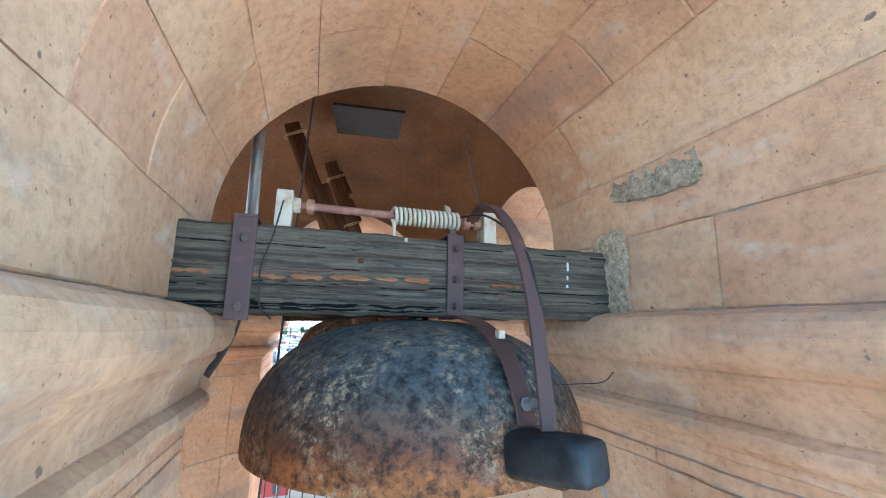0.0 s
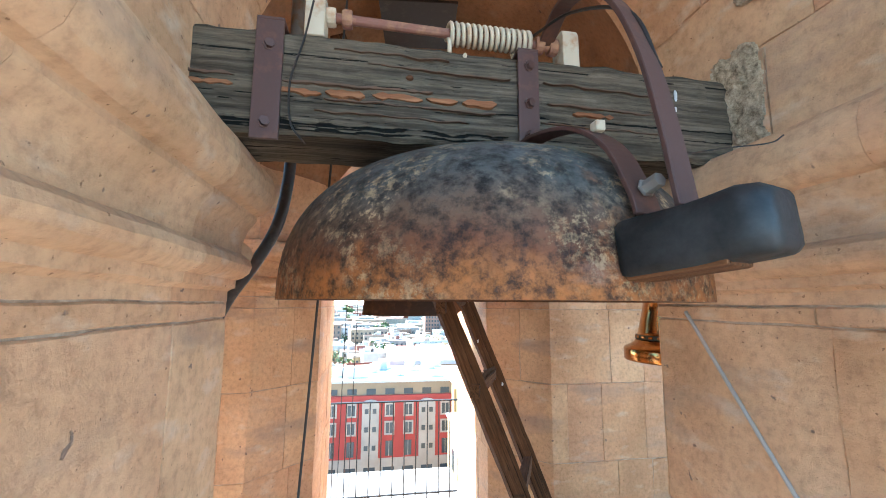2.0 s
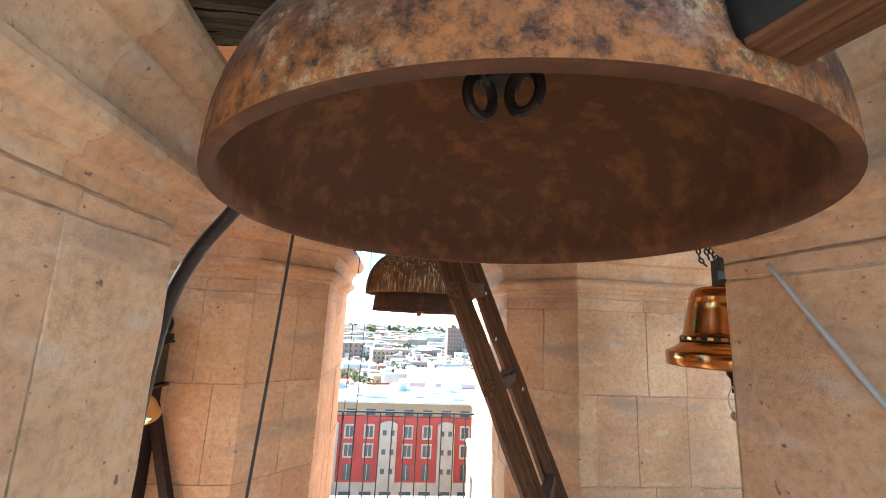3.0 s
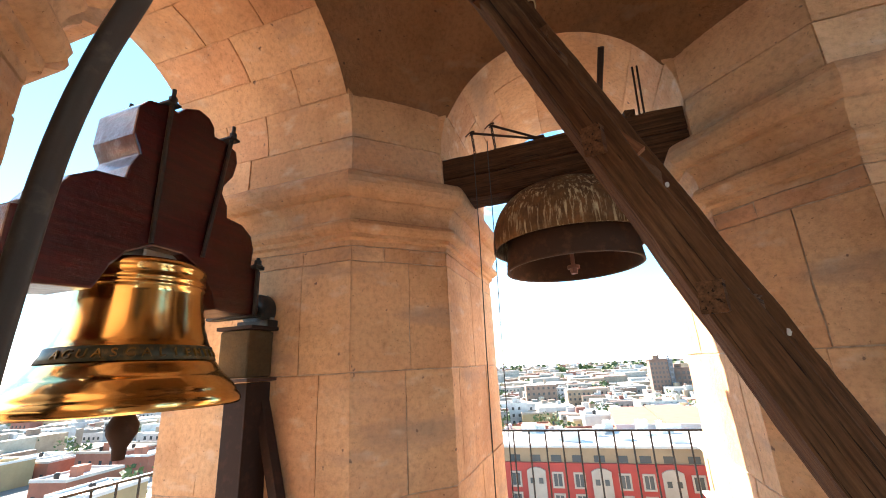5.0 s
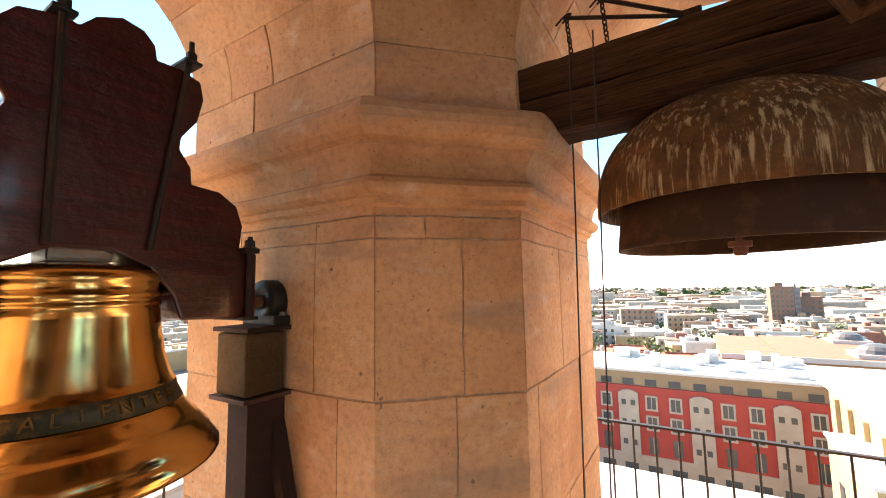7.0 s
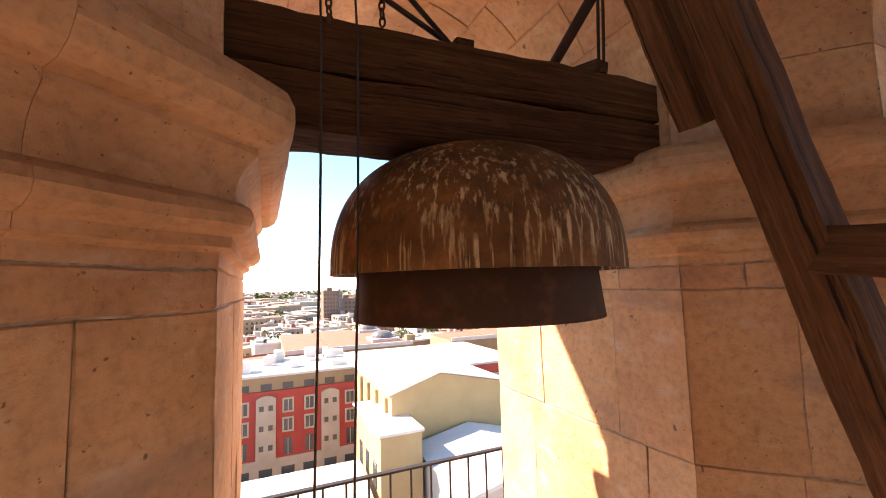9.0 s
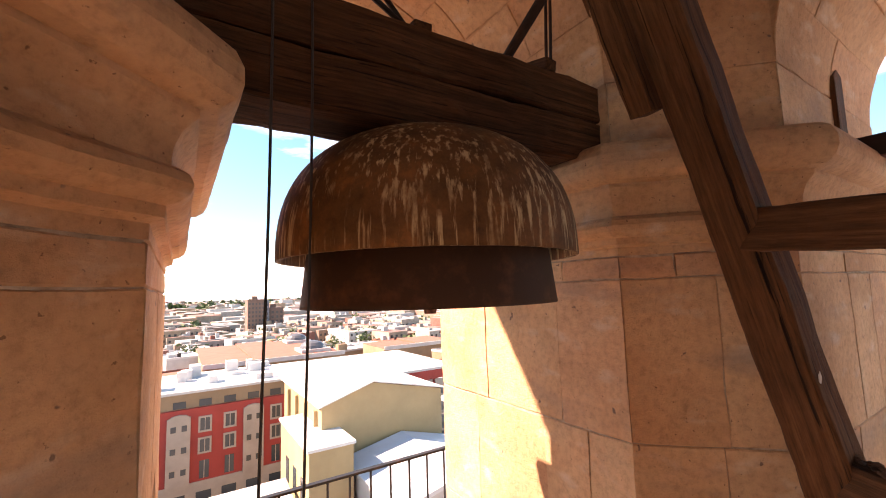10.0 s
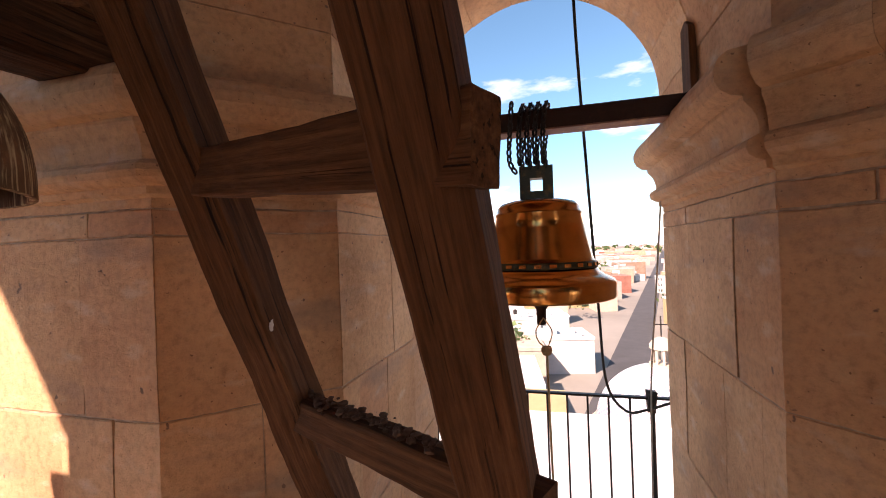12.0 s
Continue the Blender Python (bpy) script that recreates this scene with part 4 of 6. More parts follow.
inner = [(0.389, -0.135), (0.387, -0.12), (0.374, 0.0), (0.35, 0.12), (0.29, 0.22), (0.15, 0.27), (0, 0.28), (0, 0.26), (0.15, 0.25), (0.28, 0.20), (0.336, 0.11), (0.358, 0.0), (0.370, -0.12), (0.373, -0.135)]
part("inner_bell", lathe(inner, 96, True), M_BELLINNER, double_bell, "dull brown inner bell", smooth=True)
part("clapper_nut", lathe([(0, -0.165), (0.018, -0.165), (0.022, -0.15), (0.022, -0.135), (0.035, -0.135), (0.035, -0.115), (0.012, -0.115), (0.012, 0.25), (0, 0.25)], 12), M_RUSTROD, double_bell)
for x, y, z, rz in ((0.36, 4.09, 3.003, 25), (0.86, 4.07, 3.030, 35)):
    bm = new_box(-0.085, -0.028, -0.02, 0.085, 0.028, 0.02, 0.004)
    roughen(bm, 0.004, 12, 3)
    o = part("wooden_wedge", bm, M_DARKWOOD)
    o.matrix_basis = pose(x, y, z, 0, -12, rz + 60)
    tagged(o, "small dark wooden wedge lying on the beam", "wedge", "wedges on the beam")


def chain(points, link_len=0.028, r=0.0035):
    """Oval links along a line, each turned a quarter from the last."""
    pts = curve_points(points, 12)
    bm = bmesh.new()
    dist, last, flip = 0.0, pts[0], 0
    for p in pts[1:]:
        if (p - last).length >= link_len * 0.75:
            d = (p - last).normalized()
            s = d.orthogonal().normalized()
            if flip:
                s = d.cross(s)
            flip = 1 - flip
            c = (p + last) / 2
            ring = [c + d * (link_len / 2 * math.cos(2 * math.pi * k / 10)) + s * (link_len * 0.3 * math.sin(2 * math.pi * k / 10)) for k in range(11)]
            tube(ring, r, 5, bm, False)
            last = p
    return bm


for k, (p, q) in enumerate([((-0.065, 3.94, 3.085), (0.33, 4.08, 3.028)), ((0.065, 3.93, 3.105), (0.35, 4.10, 3.036))]):
    o = thing("pull_lever", "thin rusty iron lever lying over the beam with a hanging chain", "lever", (0, 0, 0), group="pull levers")
    part("lever_rod", tube([p, q], 0.008, 8), M_DARKSTEEL, o)
    x, y, z = p
    part("lever_chain", chain([(x + 0.01, y, z), (x + 0.015, y + 0.01, z - 0.08), (x + 0.02, y + 0.02, z - 0.16)], 0.026, 0.0032), M_DARKSTEEL, o)
    part("lever_knot", tube(curve_points([(x - 0.03, y, z - 0.02), (x, y + 0.015, z + 0.015), (x + 0.03, y - 0.01, z), (x - 0.005, y, z - 0.02)], 6), 0.004, 6), M_DARKSTEEL, o)
o = part("round_pole", tube([(0.70, 4.05, 3.005), (0.72, 3.86, 3.15), (0.74, 3.70, 3.27)], 0.017, 9), M_DARKSTEEL)
tagged(o, "dark round iron bar leaning on the beam", "bar")
for x, y in ((-0.062, 3.985), (0.028, 3.985)):
    o = part("black_rope", tube(curve_points([(x, y + 0.02, 3.04), (x, y, 2.86), (x - 0.004, y, 2.4), (x - 0.016, y + 0.005, 1.8), (x - 0.03, y + 0.01, 0.9), (x - 0.04, y + 0.02, -0.1)], 6), 0.0032, 6), M_CABLE)
    tagged(o, "thin black pull cord hanging beside the double bell", "cord", "pull cords")

o = part("thin_rod", tube([(1.061, 2.70, 3.986), (1.085, 2.60, 3.66), (1.109, 2.50, 3.352)], 0.006, 7), M_GREYSTEEL)
tagged(o, "thin grey rod hanging under the vault", "rod")
o = part("pale_stick", prism([(-0.012, -0.12), (0.012, -0.12), (0.013, 0.06), (-0.011, 0.075)], -0.006, 0.006, 0.002), M_PALESTICK)
o.matrix_basis = pose(0.59, 1.62, 3.05, 0, -16, 10)
tagged(o, "short pale wooden stick standing behind the beam", "stick")

# ---- the slanting timber frame in the middle ----
frame_thing = thing("timber_ladder_frame", "slanting brown timber frame with two struts and rungs", "frame", (0, 0, 0))
A0, A1 = Vector((1.733, 3.264, 0.0)), Vector((0.161, 3.559, 3.99))
B0, B1 = Vector((1.481, 2.70, 0.0)), Vector((-0.131, 3.054, 4.04))


def strut(p, q, sy, sz, seed, name="strut", label=""):
    p, q = Vector(p), Vector(q)
    d = q - p
    bm = rough_bar(d.length, sz, sy, 90, seed, 0.0055)
    bmesh.ops.rotate(bm, verts=bm.verts, cent=(0, 0, 0), matrix=Matrix.Rotation(-math.pi / 2, 3, "Y"))
    o = part(name, bm, M_STRUT, frame_thing, label)
    z = d.normalized()
    x = (Vector((1, 0, 0)) - z * z.x).normalized()
    y = z.cross(x)
    o.matrix_basis = Matrix.Translation((p + q) / 2) @ Matrix((x, y, z)).transposed().to_4x4()
    return o


strut(A0, A1, 0.095, 0.10, 21)
strut(B0, B1, 0.10, 0.10, 22)
on = lambda p, q, z: p.lerp(q, (z - p.z) / (q.z - p.z))
for z, dz, h, sd in ((2.335, -0.055, 0.09, 31), (1.79, 0.0, 0.075, 32), (1.20, 0.0, 0.08, 33), (3.02, 0.0, 0.08, 34)):
    p, q = on(A0, A1, z), on(B0, B1, z + dz)
    way = (q - p).normalized()
    bar_between(p - way * 0.03, q + way * 0.075, 0.055, h, M_RUNG, "rung", frame_thing, "", sd, 0.006, 0, 0.0)
bm = bmesh.new()
drnd = random.Random(12)
p, q = on(A0, A1, 1.79), on(B0, B1, 1.79)
for k in range(150):
    t = drnd.uniform(0.02, 0.95)
    c = p.lerp(q, t) + Vector((drnd.gauss(0, 0.012), drnd.uniform(-0.02, 0.02), 0.040 + drnd.random() ** 2 * 0.012))
    vs = bmesh.ops.create_icosphere(bm, subdivisions=1, radius=drnd.uniform(0.003, 0.009))["verts"]
    for v in vs:
        v.co = c + Vector((v.co.x * 1.3, v.co.y * 1.2, v.co.z * 0.7)) * (1 + 0.5 * noise.noise(v.co * 90 + c * 30))
tagged(part("debris", bm, M_MORTAR_DARK), "dark crumbs of debris lying on the lower rung", "debris", kind="stuff")
strut((0.64, 3.53, 2.60), (0.275, 3.61, 3.60), 0.075, 0.05, 24, "stub_plank", "dark plank nailed beside a strut")

# boards and cleats nailed along the near strut
def along(z, dx, dy):
    return on(B0, B1, z) + Vector((dx, dy, 0))


strut(along(2.80, 0.085, 0.03), along(3.62, 0.085, 0.03), 0.045, 0.08, 25, "nailed_board", "dark board nailed on the strut")
strut(along(2.66, 0.070, 0.02), along(2.95, 0.060, 0.02), 0.025, 0.05, 26, "cleat", "wooden cleat nailed on the strut")
# this cleat's light catch is put into its paler wood colour
bar_between((0.665, 2.905, 2.235), (0.515, 2.925, 2.44), 0.03, 0.05, M_PALEWOOD, "cleat", frame_thing, "wooden cleat on the strut, coloured pale orange as if lit", 27, 0.005)
for z0, z1, sd in ((3.50, 3.68, 28), (3.74, 3.92, 29)):
    p, q = on(A0, A1, z0) + Vector((0.075, 0, 0)), on(A0, A1, z1) + Vector((0.06, -0.02, 0))
    strut(p, q, 0.03, 0.05, sd, "splint", "split board end tied to the strut")
for p, q, z in ((B0, B1, 3.97), (A0, A1, 3.86), (A0, A1, 3.46)):
    c = on(p, q, z)
    for turn in range(2):
        ring = [c + Vector((0.068 * math.cos(a) / max(abs(math.cos(a)), abs(math.sin(a))) ** 0.7, 0.066 * math.sin(a) / max(abs(math.cos(a)), abs(math.sin(a))) ** 0.7, 0.014 * turn + 0.02 * math.cos(a + z) + 0.05 * math.cos(a))) for a in [2 * math.pi * k / 20 for k in range(21)]]
        part("binding", tube(ring, 0.0038, 6), M_ROPE, frame_thing, "straw-coloured cord tied round the strut")
for q, (z, dx, dy) in enumerate([(2.02, -0.035, -0.052), (2.31, 0.01, -0.052), (1.72, 0.02, -0.052)]):
    bm = bmesh.new()
    bmesh.ops.create_icosphere(bm, subdivisions=2, radius=1.0)
    for v in bm.verts:
        v.co *= 1 + 0.5 * noise.noise(v.co * 2 + Vector((q, 0, 0)))
        v.co = Vector((v.co.x * 0.007, v.co.y * 0.002, v.co.z * 0.012))
    o = part("white_splash", bm, M_WHITE, frame_thing, "white splash on the wood")
    o.location = on(A0, A1, z) + Vector((dx, dy, 0))
for x in (0.93, 0.955):
    o = part("iron_pin", tube([(x, 4.07, 2.995), (x + 0.012, 4.06, 3.36)], 0.006, 7), M_DARKSTEEL)
    tagged(o, "thin upright iron pin standing on the beam", "pin", "iron pins")

# ---- the left arch: polished bell on a red headstock ----
big_bell = thing("bronze_bell", "large polished bronze bell with a raised lettered band", "bell", (-1.243, 2.880, 1.574))
body = [(0.405, 0.0), (0.412, 0.012), (0.411, 0.03), (0.402, 0.042), (0.398, 0.05), (0.392, 0.054), (0.390, 0.064), (0.378, 0.085), (0.352, 0.112), (0.345, 0.122), (0.339, 0.124), (0.326, 0.142), (0.308, 0.168), (0.304, 0.178), (0.297, 0.182), (0.281, 0.218), (0.278, 0.245), (0.272, 0.250), (0.262, 0.275), (0.246, 0.335), (0.236, 0.40), (0.229, 0.465), (0.226, 0.490), (0.231, 0.494), (0.232, 0.503), (0.227, 0.507), (0.227, 0.517), (0.232, 0.520), (0.232, 0.534), (0.227, 0.538), (0.227, 0.570), (0.231, 0.574), (0.229, 0.585), (0.219, 0.603), (0.19, 0.616), (0.12, 0.628), (0.06, 0.632), (0, 0.634)]
body = [(r * 0.955, z * 0.91) for r, z in body]
skin = body + [(0, 0.56), (0.14, 0.52), (0.18, 0.49), (0.19, 0.40), (0.21, 0.31), (0.25, 0.17), (0.315, 0.075), (0.368, 0.0)]
part("bell_body", lathe(skin, 128, True), M_BRONZE, big_bell, smooth=True)
part("letter_band", lathe([(0.2850, 0.169), (0.2872, 0.169), (0.2710, 0.202), (0.2676, 0.222), (0.2650, 0.222), (0.2655, 0.196)], 128, True), M_VERDIGRIS, big_bell, "dull green-black lettered band", smooth=True)
clap = lathe([(0, -0.175), (0.020, -0.175), (0.024, -0.135), (0.034, -0.115), (0.050, -0.085), (0.052, -0.055), (0.034, -0.02), (0.015, 0.02), (0.013, 0.54), (0, 0.54)], 20)
part("clapper", clap, M_DARKSTEEL, big_bell, "dark iron clapper", smooth=True)
part("crown", new_box(-0.07, -0.075, 0.575, 0.07, 0.075, 0.66, 0.012), M_GREYSTEEL, big_bell)
WORD = "AGUASCALIENTES"
for k, ch in enumerate(WORD):
    a = radians(-84 + 122 * k / (len(WORD) - 1))
    cu = bpy.data.curves.new("letter", "FONT")
    cu.body, cu.size, cu.extrude, cu.align_x, cu.align_y = ch, 0.046, 0.004, "CENTER", "CENTER"
    tmp = new("letter", cu)
    me = bpy.data.meshes.new_from_object(tmp.evaluated_get(bpy.context.evaluated_depsgraph_get()))
    bpy.data.objects.remove(tmp)
    me.materials.append(M_LETTER)
    o = new("letter", me)
    o.parent = big_bell
    r = 0.2777
    o.matrix_basis = Matrix.Rotation(a, 4, "Z") @ pose(r, 0, 0.194, 0, 0, 0) @ pose(0, 0, 0, 0, -24, 0) @ pose(0, 0, 0, 90, 0, 90)

YOKE_RIGHT = [(3.385, 1.96), (3.385, 2.20), (3.315, 2.21), (3.325, 2.30), (3.30, 2.37), (3.235, 2.412), (3.14, 2.42), (3.135, 2.475), (3.098, 2.53), (3.102, 2.57), (3.15, 2.64), (3.168, 2.725), (3.155, 2.785), (3.09, 2.803), (3.02, 2.80), (3.012, 2.845), (2.98, 2.878), (2.922, 2.888)]
YOKE_LEFT = [(2.86, 2.855), (2.825, 2.81), (2.78, 2.815), (2.70, 2.79), (2.664, 2.74), (2.66, 2.61), (2.695, 2.54), (2.668, 2.475), (2.66, 2.42), (2.56, 2.405), (2.49, 2.355), (2.453, 2.28), (2.441, 2.215), (2.36, 2.205), (2.36, 1.968)]
YOKE_ARCH = [(2.62, 1.985), (2.66, 2.073), (2.71, 2.136), (2.80, 2.183), (2.93, 2.183), (3.03, 2.135), (3.095, 2.052), (3.125, 1.97)]
yoke = thing("bell_yoke", "carved dark red varnished wooden headstock above the bronze bell", "yoke", (0, 0, 0))
bm = prism(YOKE_RIGHT + YOKE_LEFT + YOKE_ARCH, -1.36, -1.12, 0.008, "yz")
part("yoke_block", bm, M_REDWOOD, yoke)
for y0, z0, y1, z1 in ((2.785, 2.19, 2.785, 2.86), (3.02, 2.19, 3.115, 2.87)):
    for dx in (-1.11, -1.372):
        part("tie_rod", tube([(dx, y0, z0), (dx, y1, z1)], 0.010, 8), M_BLACKIRON, yoke, "black iron tie rod")
    o = part("tie_cap", new_box(-1.39, y1 - 0.028, z1 - 0.045, -1.09, y1 + 0.028, z1 - 0.033, 0.003), M_BLACKIRON, yoke)
    for dx in (-1.11, -1.372):
        bmn = hex_bolt(0.017, 0.028)
        o = part("nut", bmn, M_BLACKIRON, yoke)
        o.matrix_basis = pose(dx, y1, z1 - 0.033)
        part("rod_end", tube([(dx, y1, z1), (dx, y1, z1 + 0.035)], 0.009, 8), M_BLACKIRON, yoke)
for y in (2.405, 3.348):
    for dx in (-1.108, -1.372):
        part("clamp_rod", tube([(dx, y, 1.955), (dx, y, 2.262)], 0.0095, 8), M_BLACKIRON, yoke)
        o = part("nut", hex_bolt(0.018, 0.026), M_BLACKIRON, yoke)
        o.matrix_basis = pose(dx, y, 2.222)
    part("clamp_plate", new_box(-1.39, y - 0.03, 2.205 if y < 2.5 else 2.20, -1.09, y + 0.03, 2.216 + 0.004, 0.003), M_BLACKIRON, yoke)
    part("clamp_plate", new_box(-1.39, y - 0.03, 1.955, -1.09, y + 0.03, 1.968, 0.003), M_BLACKIRON, yoke)
for s in (-1, 1):
    part("axle", tube([(-1.24, 2.88 + s * 0.49, 2.015), (-1.24, 2.88 + s * 0.67, 2.015)], 0.026, 12), M_RUSTROD, yoke, "rusty iron axle", smooth=True)
    part("axle_collar", tube([(-1.24, 2.88 + s * 0.625, 2.015), (-1.24, 2.88 + s * 0.642, 2.015)], 0.042, 14), M_RUSTROD, yoke)


def bearing_post(s):
    """The steel stand at one end of the axle, with its bearing on top."""
    t = thing("bearing_post", "dark brown steel post carrying the bell's axle bearing", "post", (-1.24, 2.88 + s * 0.60, -0.1), group="bearing posts")
    m = Matrix.Scale(s, 4, (0, 1, 0))

    def add(name, bm, mat, label="", smooth=False):
        bmesh.ops.transform(bm, matrix=m, verts=bm.verts)
        bmesh.ops.recalc_face_normals(bm, faces=bm.faces)
        return part(name, bm, mat, t, label, smooth)
    add("column", new_box(-0.07, -0.075, 0, 0.07, 0.075, 1.74, 0.006), M_DARKSTEEL)
    add("column_flange", new_box(0.072, -0.09, 0, 0.082, 0.09, 1.74, 0.003), M_DARKSTEEL)
    add("cap_plate", new_box(-0.11, -0.13, 1.745, 0.12, 0.10, 1.762, 0.003), M_CREAM if s < 0 else M_STRAP)
    add("stone_packing", new_box(-0.09, -0.115, 1.766, 0.10, 0.055, 2.0, 0.012), M_BRACKETSTONE if s > 0 else M_DARKSTEEL)
    add("base_plate", new_box(-0.115, -0.12, 2.004, 0.115, 0.10, 2.022, 0.003), M_DARKSTEEL)
    bmh = lathe([(0.028, -0.045), (0.085, -0.045), (0.092, -0.03), (0.092, 0.03), (0.085, 0.045), (0.028, 0.045)], 24, True)
    bmesh.ops.rotate(bmh, verts=bmh.verts, cent=(0, 0, 0), matrix=Matrix.Rotation(math.pi / 2, 3, "X"))
    bmesh.ops.translate(bmh, verts=bmh.verts, vec=(0, 0.05, 2.115))
    add("bearing_housing", bmh, M_CREAM if s < 0 else M_BLACKIRON, smooth=True)
    add("bearing_foot", new_box(-0.105, 0.0, 2.022, 0.105, 0.095, 2.06, 0.006), M_CREAM if s < 0 else M_BLACKIRON)
    for x in (-0.085, 0.085):
        o = add("bolt", hex_bolt(0.012, 0.014), M_GREYSTEEL)
        o.matrix_basis = pose(x, s * 0.05, 2.06)
    add("brace", ribbon([(0.04, 0.05, 1.70), (0.30, 0.02, 0.9), (0.52, -0.01, 0.12)], (0, 1, 0), 0.06, 0.05), M_DARKSTEEL)
    if s < 0:
        add("side_box", new_box(0.05, -0.06, 1.60, 0.15, 0.115, 1.98, 0.006), M_DARKSTEEL, "dark box bolted on the post")
        add("side_box", new_box(0.0, 0.12, 1.62, 0.10, 0.19, 1.97, 0.006), M_DARKSTEEL, "dark box bolted on the post")
    return t


M_BRACKETSTONE = stone("stained_packing_stone", (0.15, 0.15, 0.12))
bearing_post(-1)
bearing_post(1)

# ---- the right arch: small bell hung by chains from a steel bar ----
bar = thing("hanging_bar", "dark brown steel bar across the arch", "bar", (2.09, 2.85, 2.695))
part("bar_web", new_box(-0.045, -0.76, 0, 0.045, 0.76, 0.085, 0.004), M_DARKSTEEL, bar)
part("bar_flange", new_box(-0.05, -0.70, -0.008, 0.05, 0.70, -0.001, 0.001), M_RUSTROD, bar, "pale rusty underside strip")
small_bell = thing("small_bell", "small bronze bell hung by chains from the bar", "bell", (2.10, 2.835, 1.934))
sb = [(0.300, 0.0), (0.305, 0.008), (0.305, 0.070), (0.298, 0.082), (0.262, 0.100), (0.240, 0.118), (0.236, 0.128), (0.232, 0.130), (0.226, 0.165), (0.222, 0.168), (0.218, 0.180), (0.206, 0.24), (0.192, 0.31), (0.180, 0.37), (0.183, 0.374), (0.181, 0.384), (0.174, 0.388), (0.170, 0.412), (0.155, 0.430), (0.12, 0.440), (0, 0.446)]
sb = [(r * 1.08, z) for r, z in sb]
sk = sb + [(0, 0.42), (0.14, 0.41), (0.167, 0.37), (0.205, 0.2), (0.248, 0.10), (0.308, 0.0)]
part("bell_body", lathe(sk, 96, True), M_BRONZE_RED, small_bell, smooth=True)
part("ornament_band", lathe([(0.2522, 0.134), (0.2554, 0.134), (0.2479, 0.163), (0.2452, 0.163)], 96, True), M_VERDIGRIS, small_bell, smooth=True)
for k in range(26):
    a = 2 * math.pi * k / 26
    o = part("ornament", new_box(0.2511, -0.015, 0.142, 0.2554, 0.015, 0.157, 0.001), M_BRONZE_RED, small_bell)
    o.matrix_basis = Matrix.Rotation(a, 4, "Z")
bm = bmesh.new()
for y0, y1, z0, z1 in ((-0.075, -0.028, 0.44, 0.60), (0.028, 0.075, 0.44, 0.60), (-0.028, 0.028, 0.44, 0.485), (-0.028, 0.028, 0.545, 0.60)):
    box(bm, -0.035, y0, z0, 0.035, y1, z1)
part("crown_block", bm, M_VERDIGRIS, small_bell)
part("clapper", lathe([(0, -0.13), (0.02, -0.13), (0.023, -0.06), (0.038, -0.04), (0.042, -0.015), (0.03, 0.02), (0.012, 0.05), (0.012, 0.4), (0, 0.4)], 16), M_DARKSTEEL, small_bell, smooth=True)
chains = thing("hanging_chain", "rusty iron chain wound round the bar above the small bell", "chain", (0, 0, 0))
for k, y in enumerate((2.78, 2.815, 2.85, 2.885)):
    pts = [(2.07, y + 0.01, 2.52), (2.14, y + 0.015, 2.62), (2.155, y, 2.72), (2.13, y - 0.01, 2.80), (2.06, y, 2.815), (2.025, y + 0.01, 2.75), (2.03, y + 0.02, 2.64), (2.06, y + 0.02, 2.52)]
    part("chain_strand", chain(pts, 0.034, 0.0055), M_BLACKIRON, chains)
part("chain_strand", chain([(2.02, 2.93, 2.82), (2.02, 2.94, 2.70), (2.03, 2.95, 2.56), (2.05, 2.92, 2.50)], 0.034, 0.0055), M_BLACKIRON, chains)
rope = thing("bell_rope", "straw rope knotted under the clapper of the small bell", "rope", (0, 0, 0))
part("rope_loop", tube(curve_points([(2.07, 2.825, 1.84), (2.07, 2.79, 1.78), (2.07, 2.80, 1.73), (2.07, 2.815, 1.70)], 6), 0.003, 6), M_ROPE, rope)
part("rope_loop", tube(curve_points([(2.07, 2.825, 1.84), (2.07, 2.86, 1.78), (2.07, 2.85, 1.73), (2.07, 2.815, 1.70)], 6), 0.003, 6), M_ROPE, rope)
bm = lathe([(0, -0.025), (0.018, -0.018), (0.026, 0), (0.018, 0.018), (0, 0.025)], 10)
roughen(bm, 0.006, 60)
o = part("rope_knot", bm, M_ROPE, rope, "frayed knot")
o.matrix_basis = pose(2.07, 2.815, 1.69)
part("rope_line", tube(curve_points([(2.07, 2.815, 1.69), (2.073, 2.81, 1.2), (2.08, 2.80, 0.6), (2.08, 2.80, -0.1)], 8), 0.0055, 6), M_ROPE, rope)
# wedges of wood left in the old sockets
for y, s in ((3.545, -1), (2.155, 1)):
    bm = prism([(-0.06, 2.80), (0.05, 2.80), (0.06, 3.12), (0.0, 3.14), (-0.05, 3.10)], -0.01, 0.02, 0.003)
    o = part("socket_plug", bm, M_STRUT)
    o.matrix_basis = pose(2.19, y, 0)
    tagged(o, "brown wooden plug in a beam socket", "plug", "socket plugs")
c = part("power_cable", tube(curve_points([(2.62, 2.62, 4.3), (2.66, 2.60, 3.4), (2.78, 2.555, 2.6), (2.95, 2.50, 1.75), (3.02, 2.46, 1.25), (3.08, 2.34, 1.05), (3.12, 2.20, 1.05), (3.12, 2.02, 1.12)], 10), 0.009, 8), M_CABLE)
tagged(c, "slack black cable hanging down to the railing", "cable")
c = part("pale_cable", tube(curve_points([(2.70, 2.17, 2.45), (2.85, 2.18, 1.9), (3.02, 2.19, 1.3), (3.08, 2.19, 0.8), (3.10, 2.2, 0.0)], 8), 0.006, 6), M_WIRE)
tagged(c, "thin pale cable hanging outside the arch", "cable")


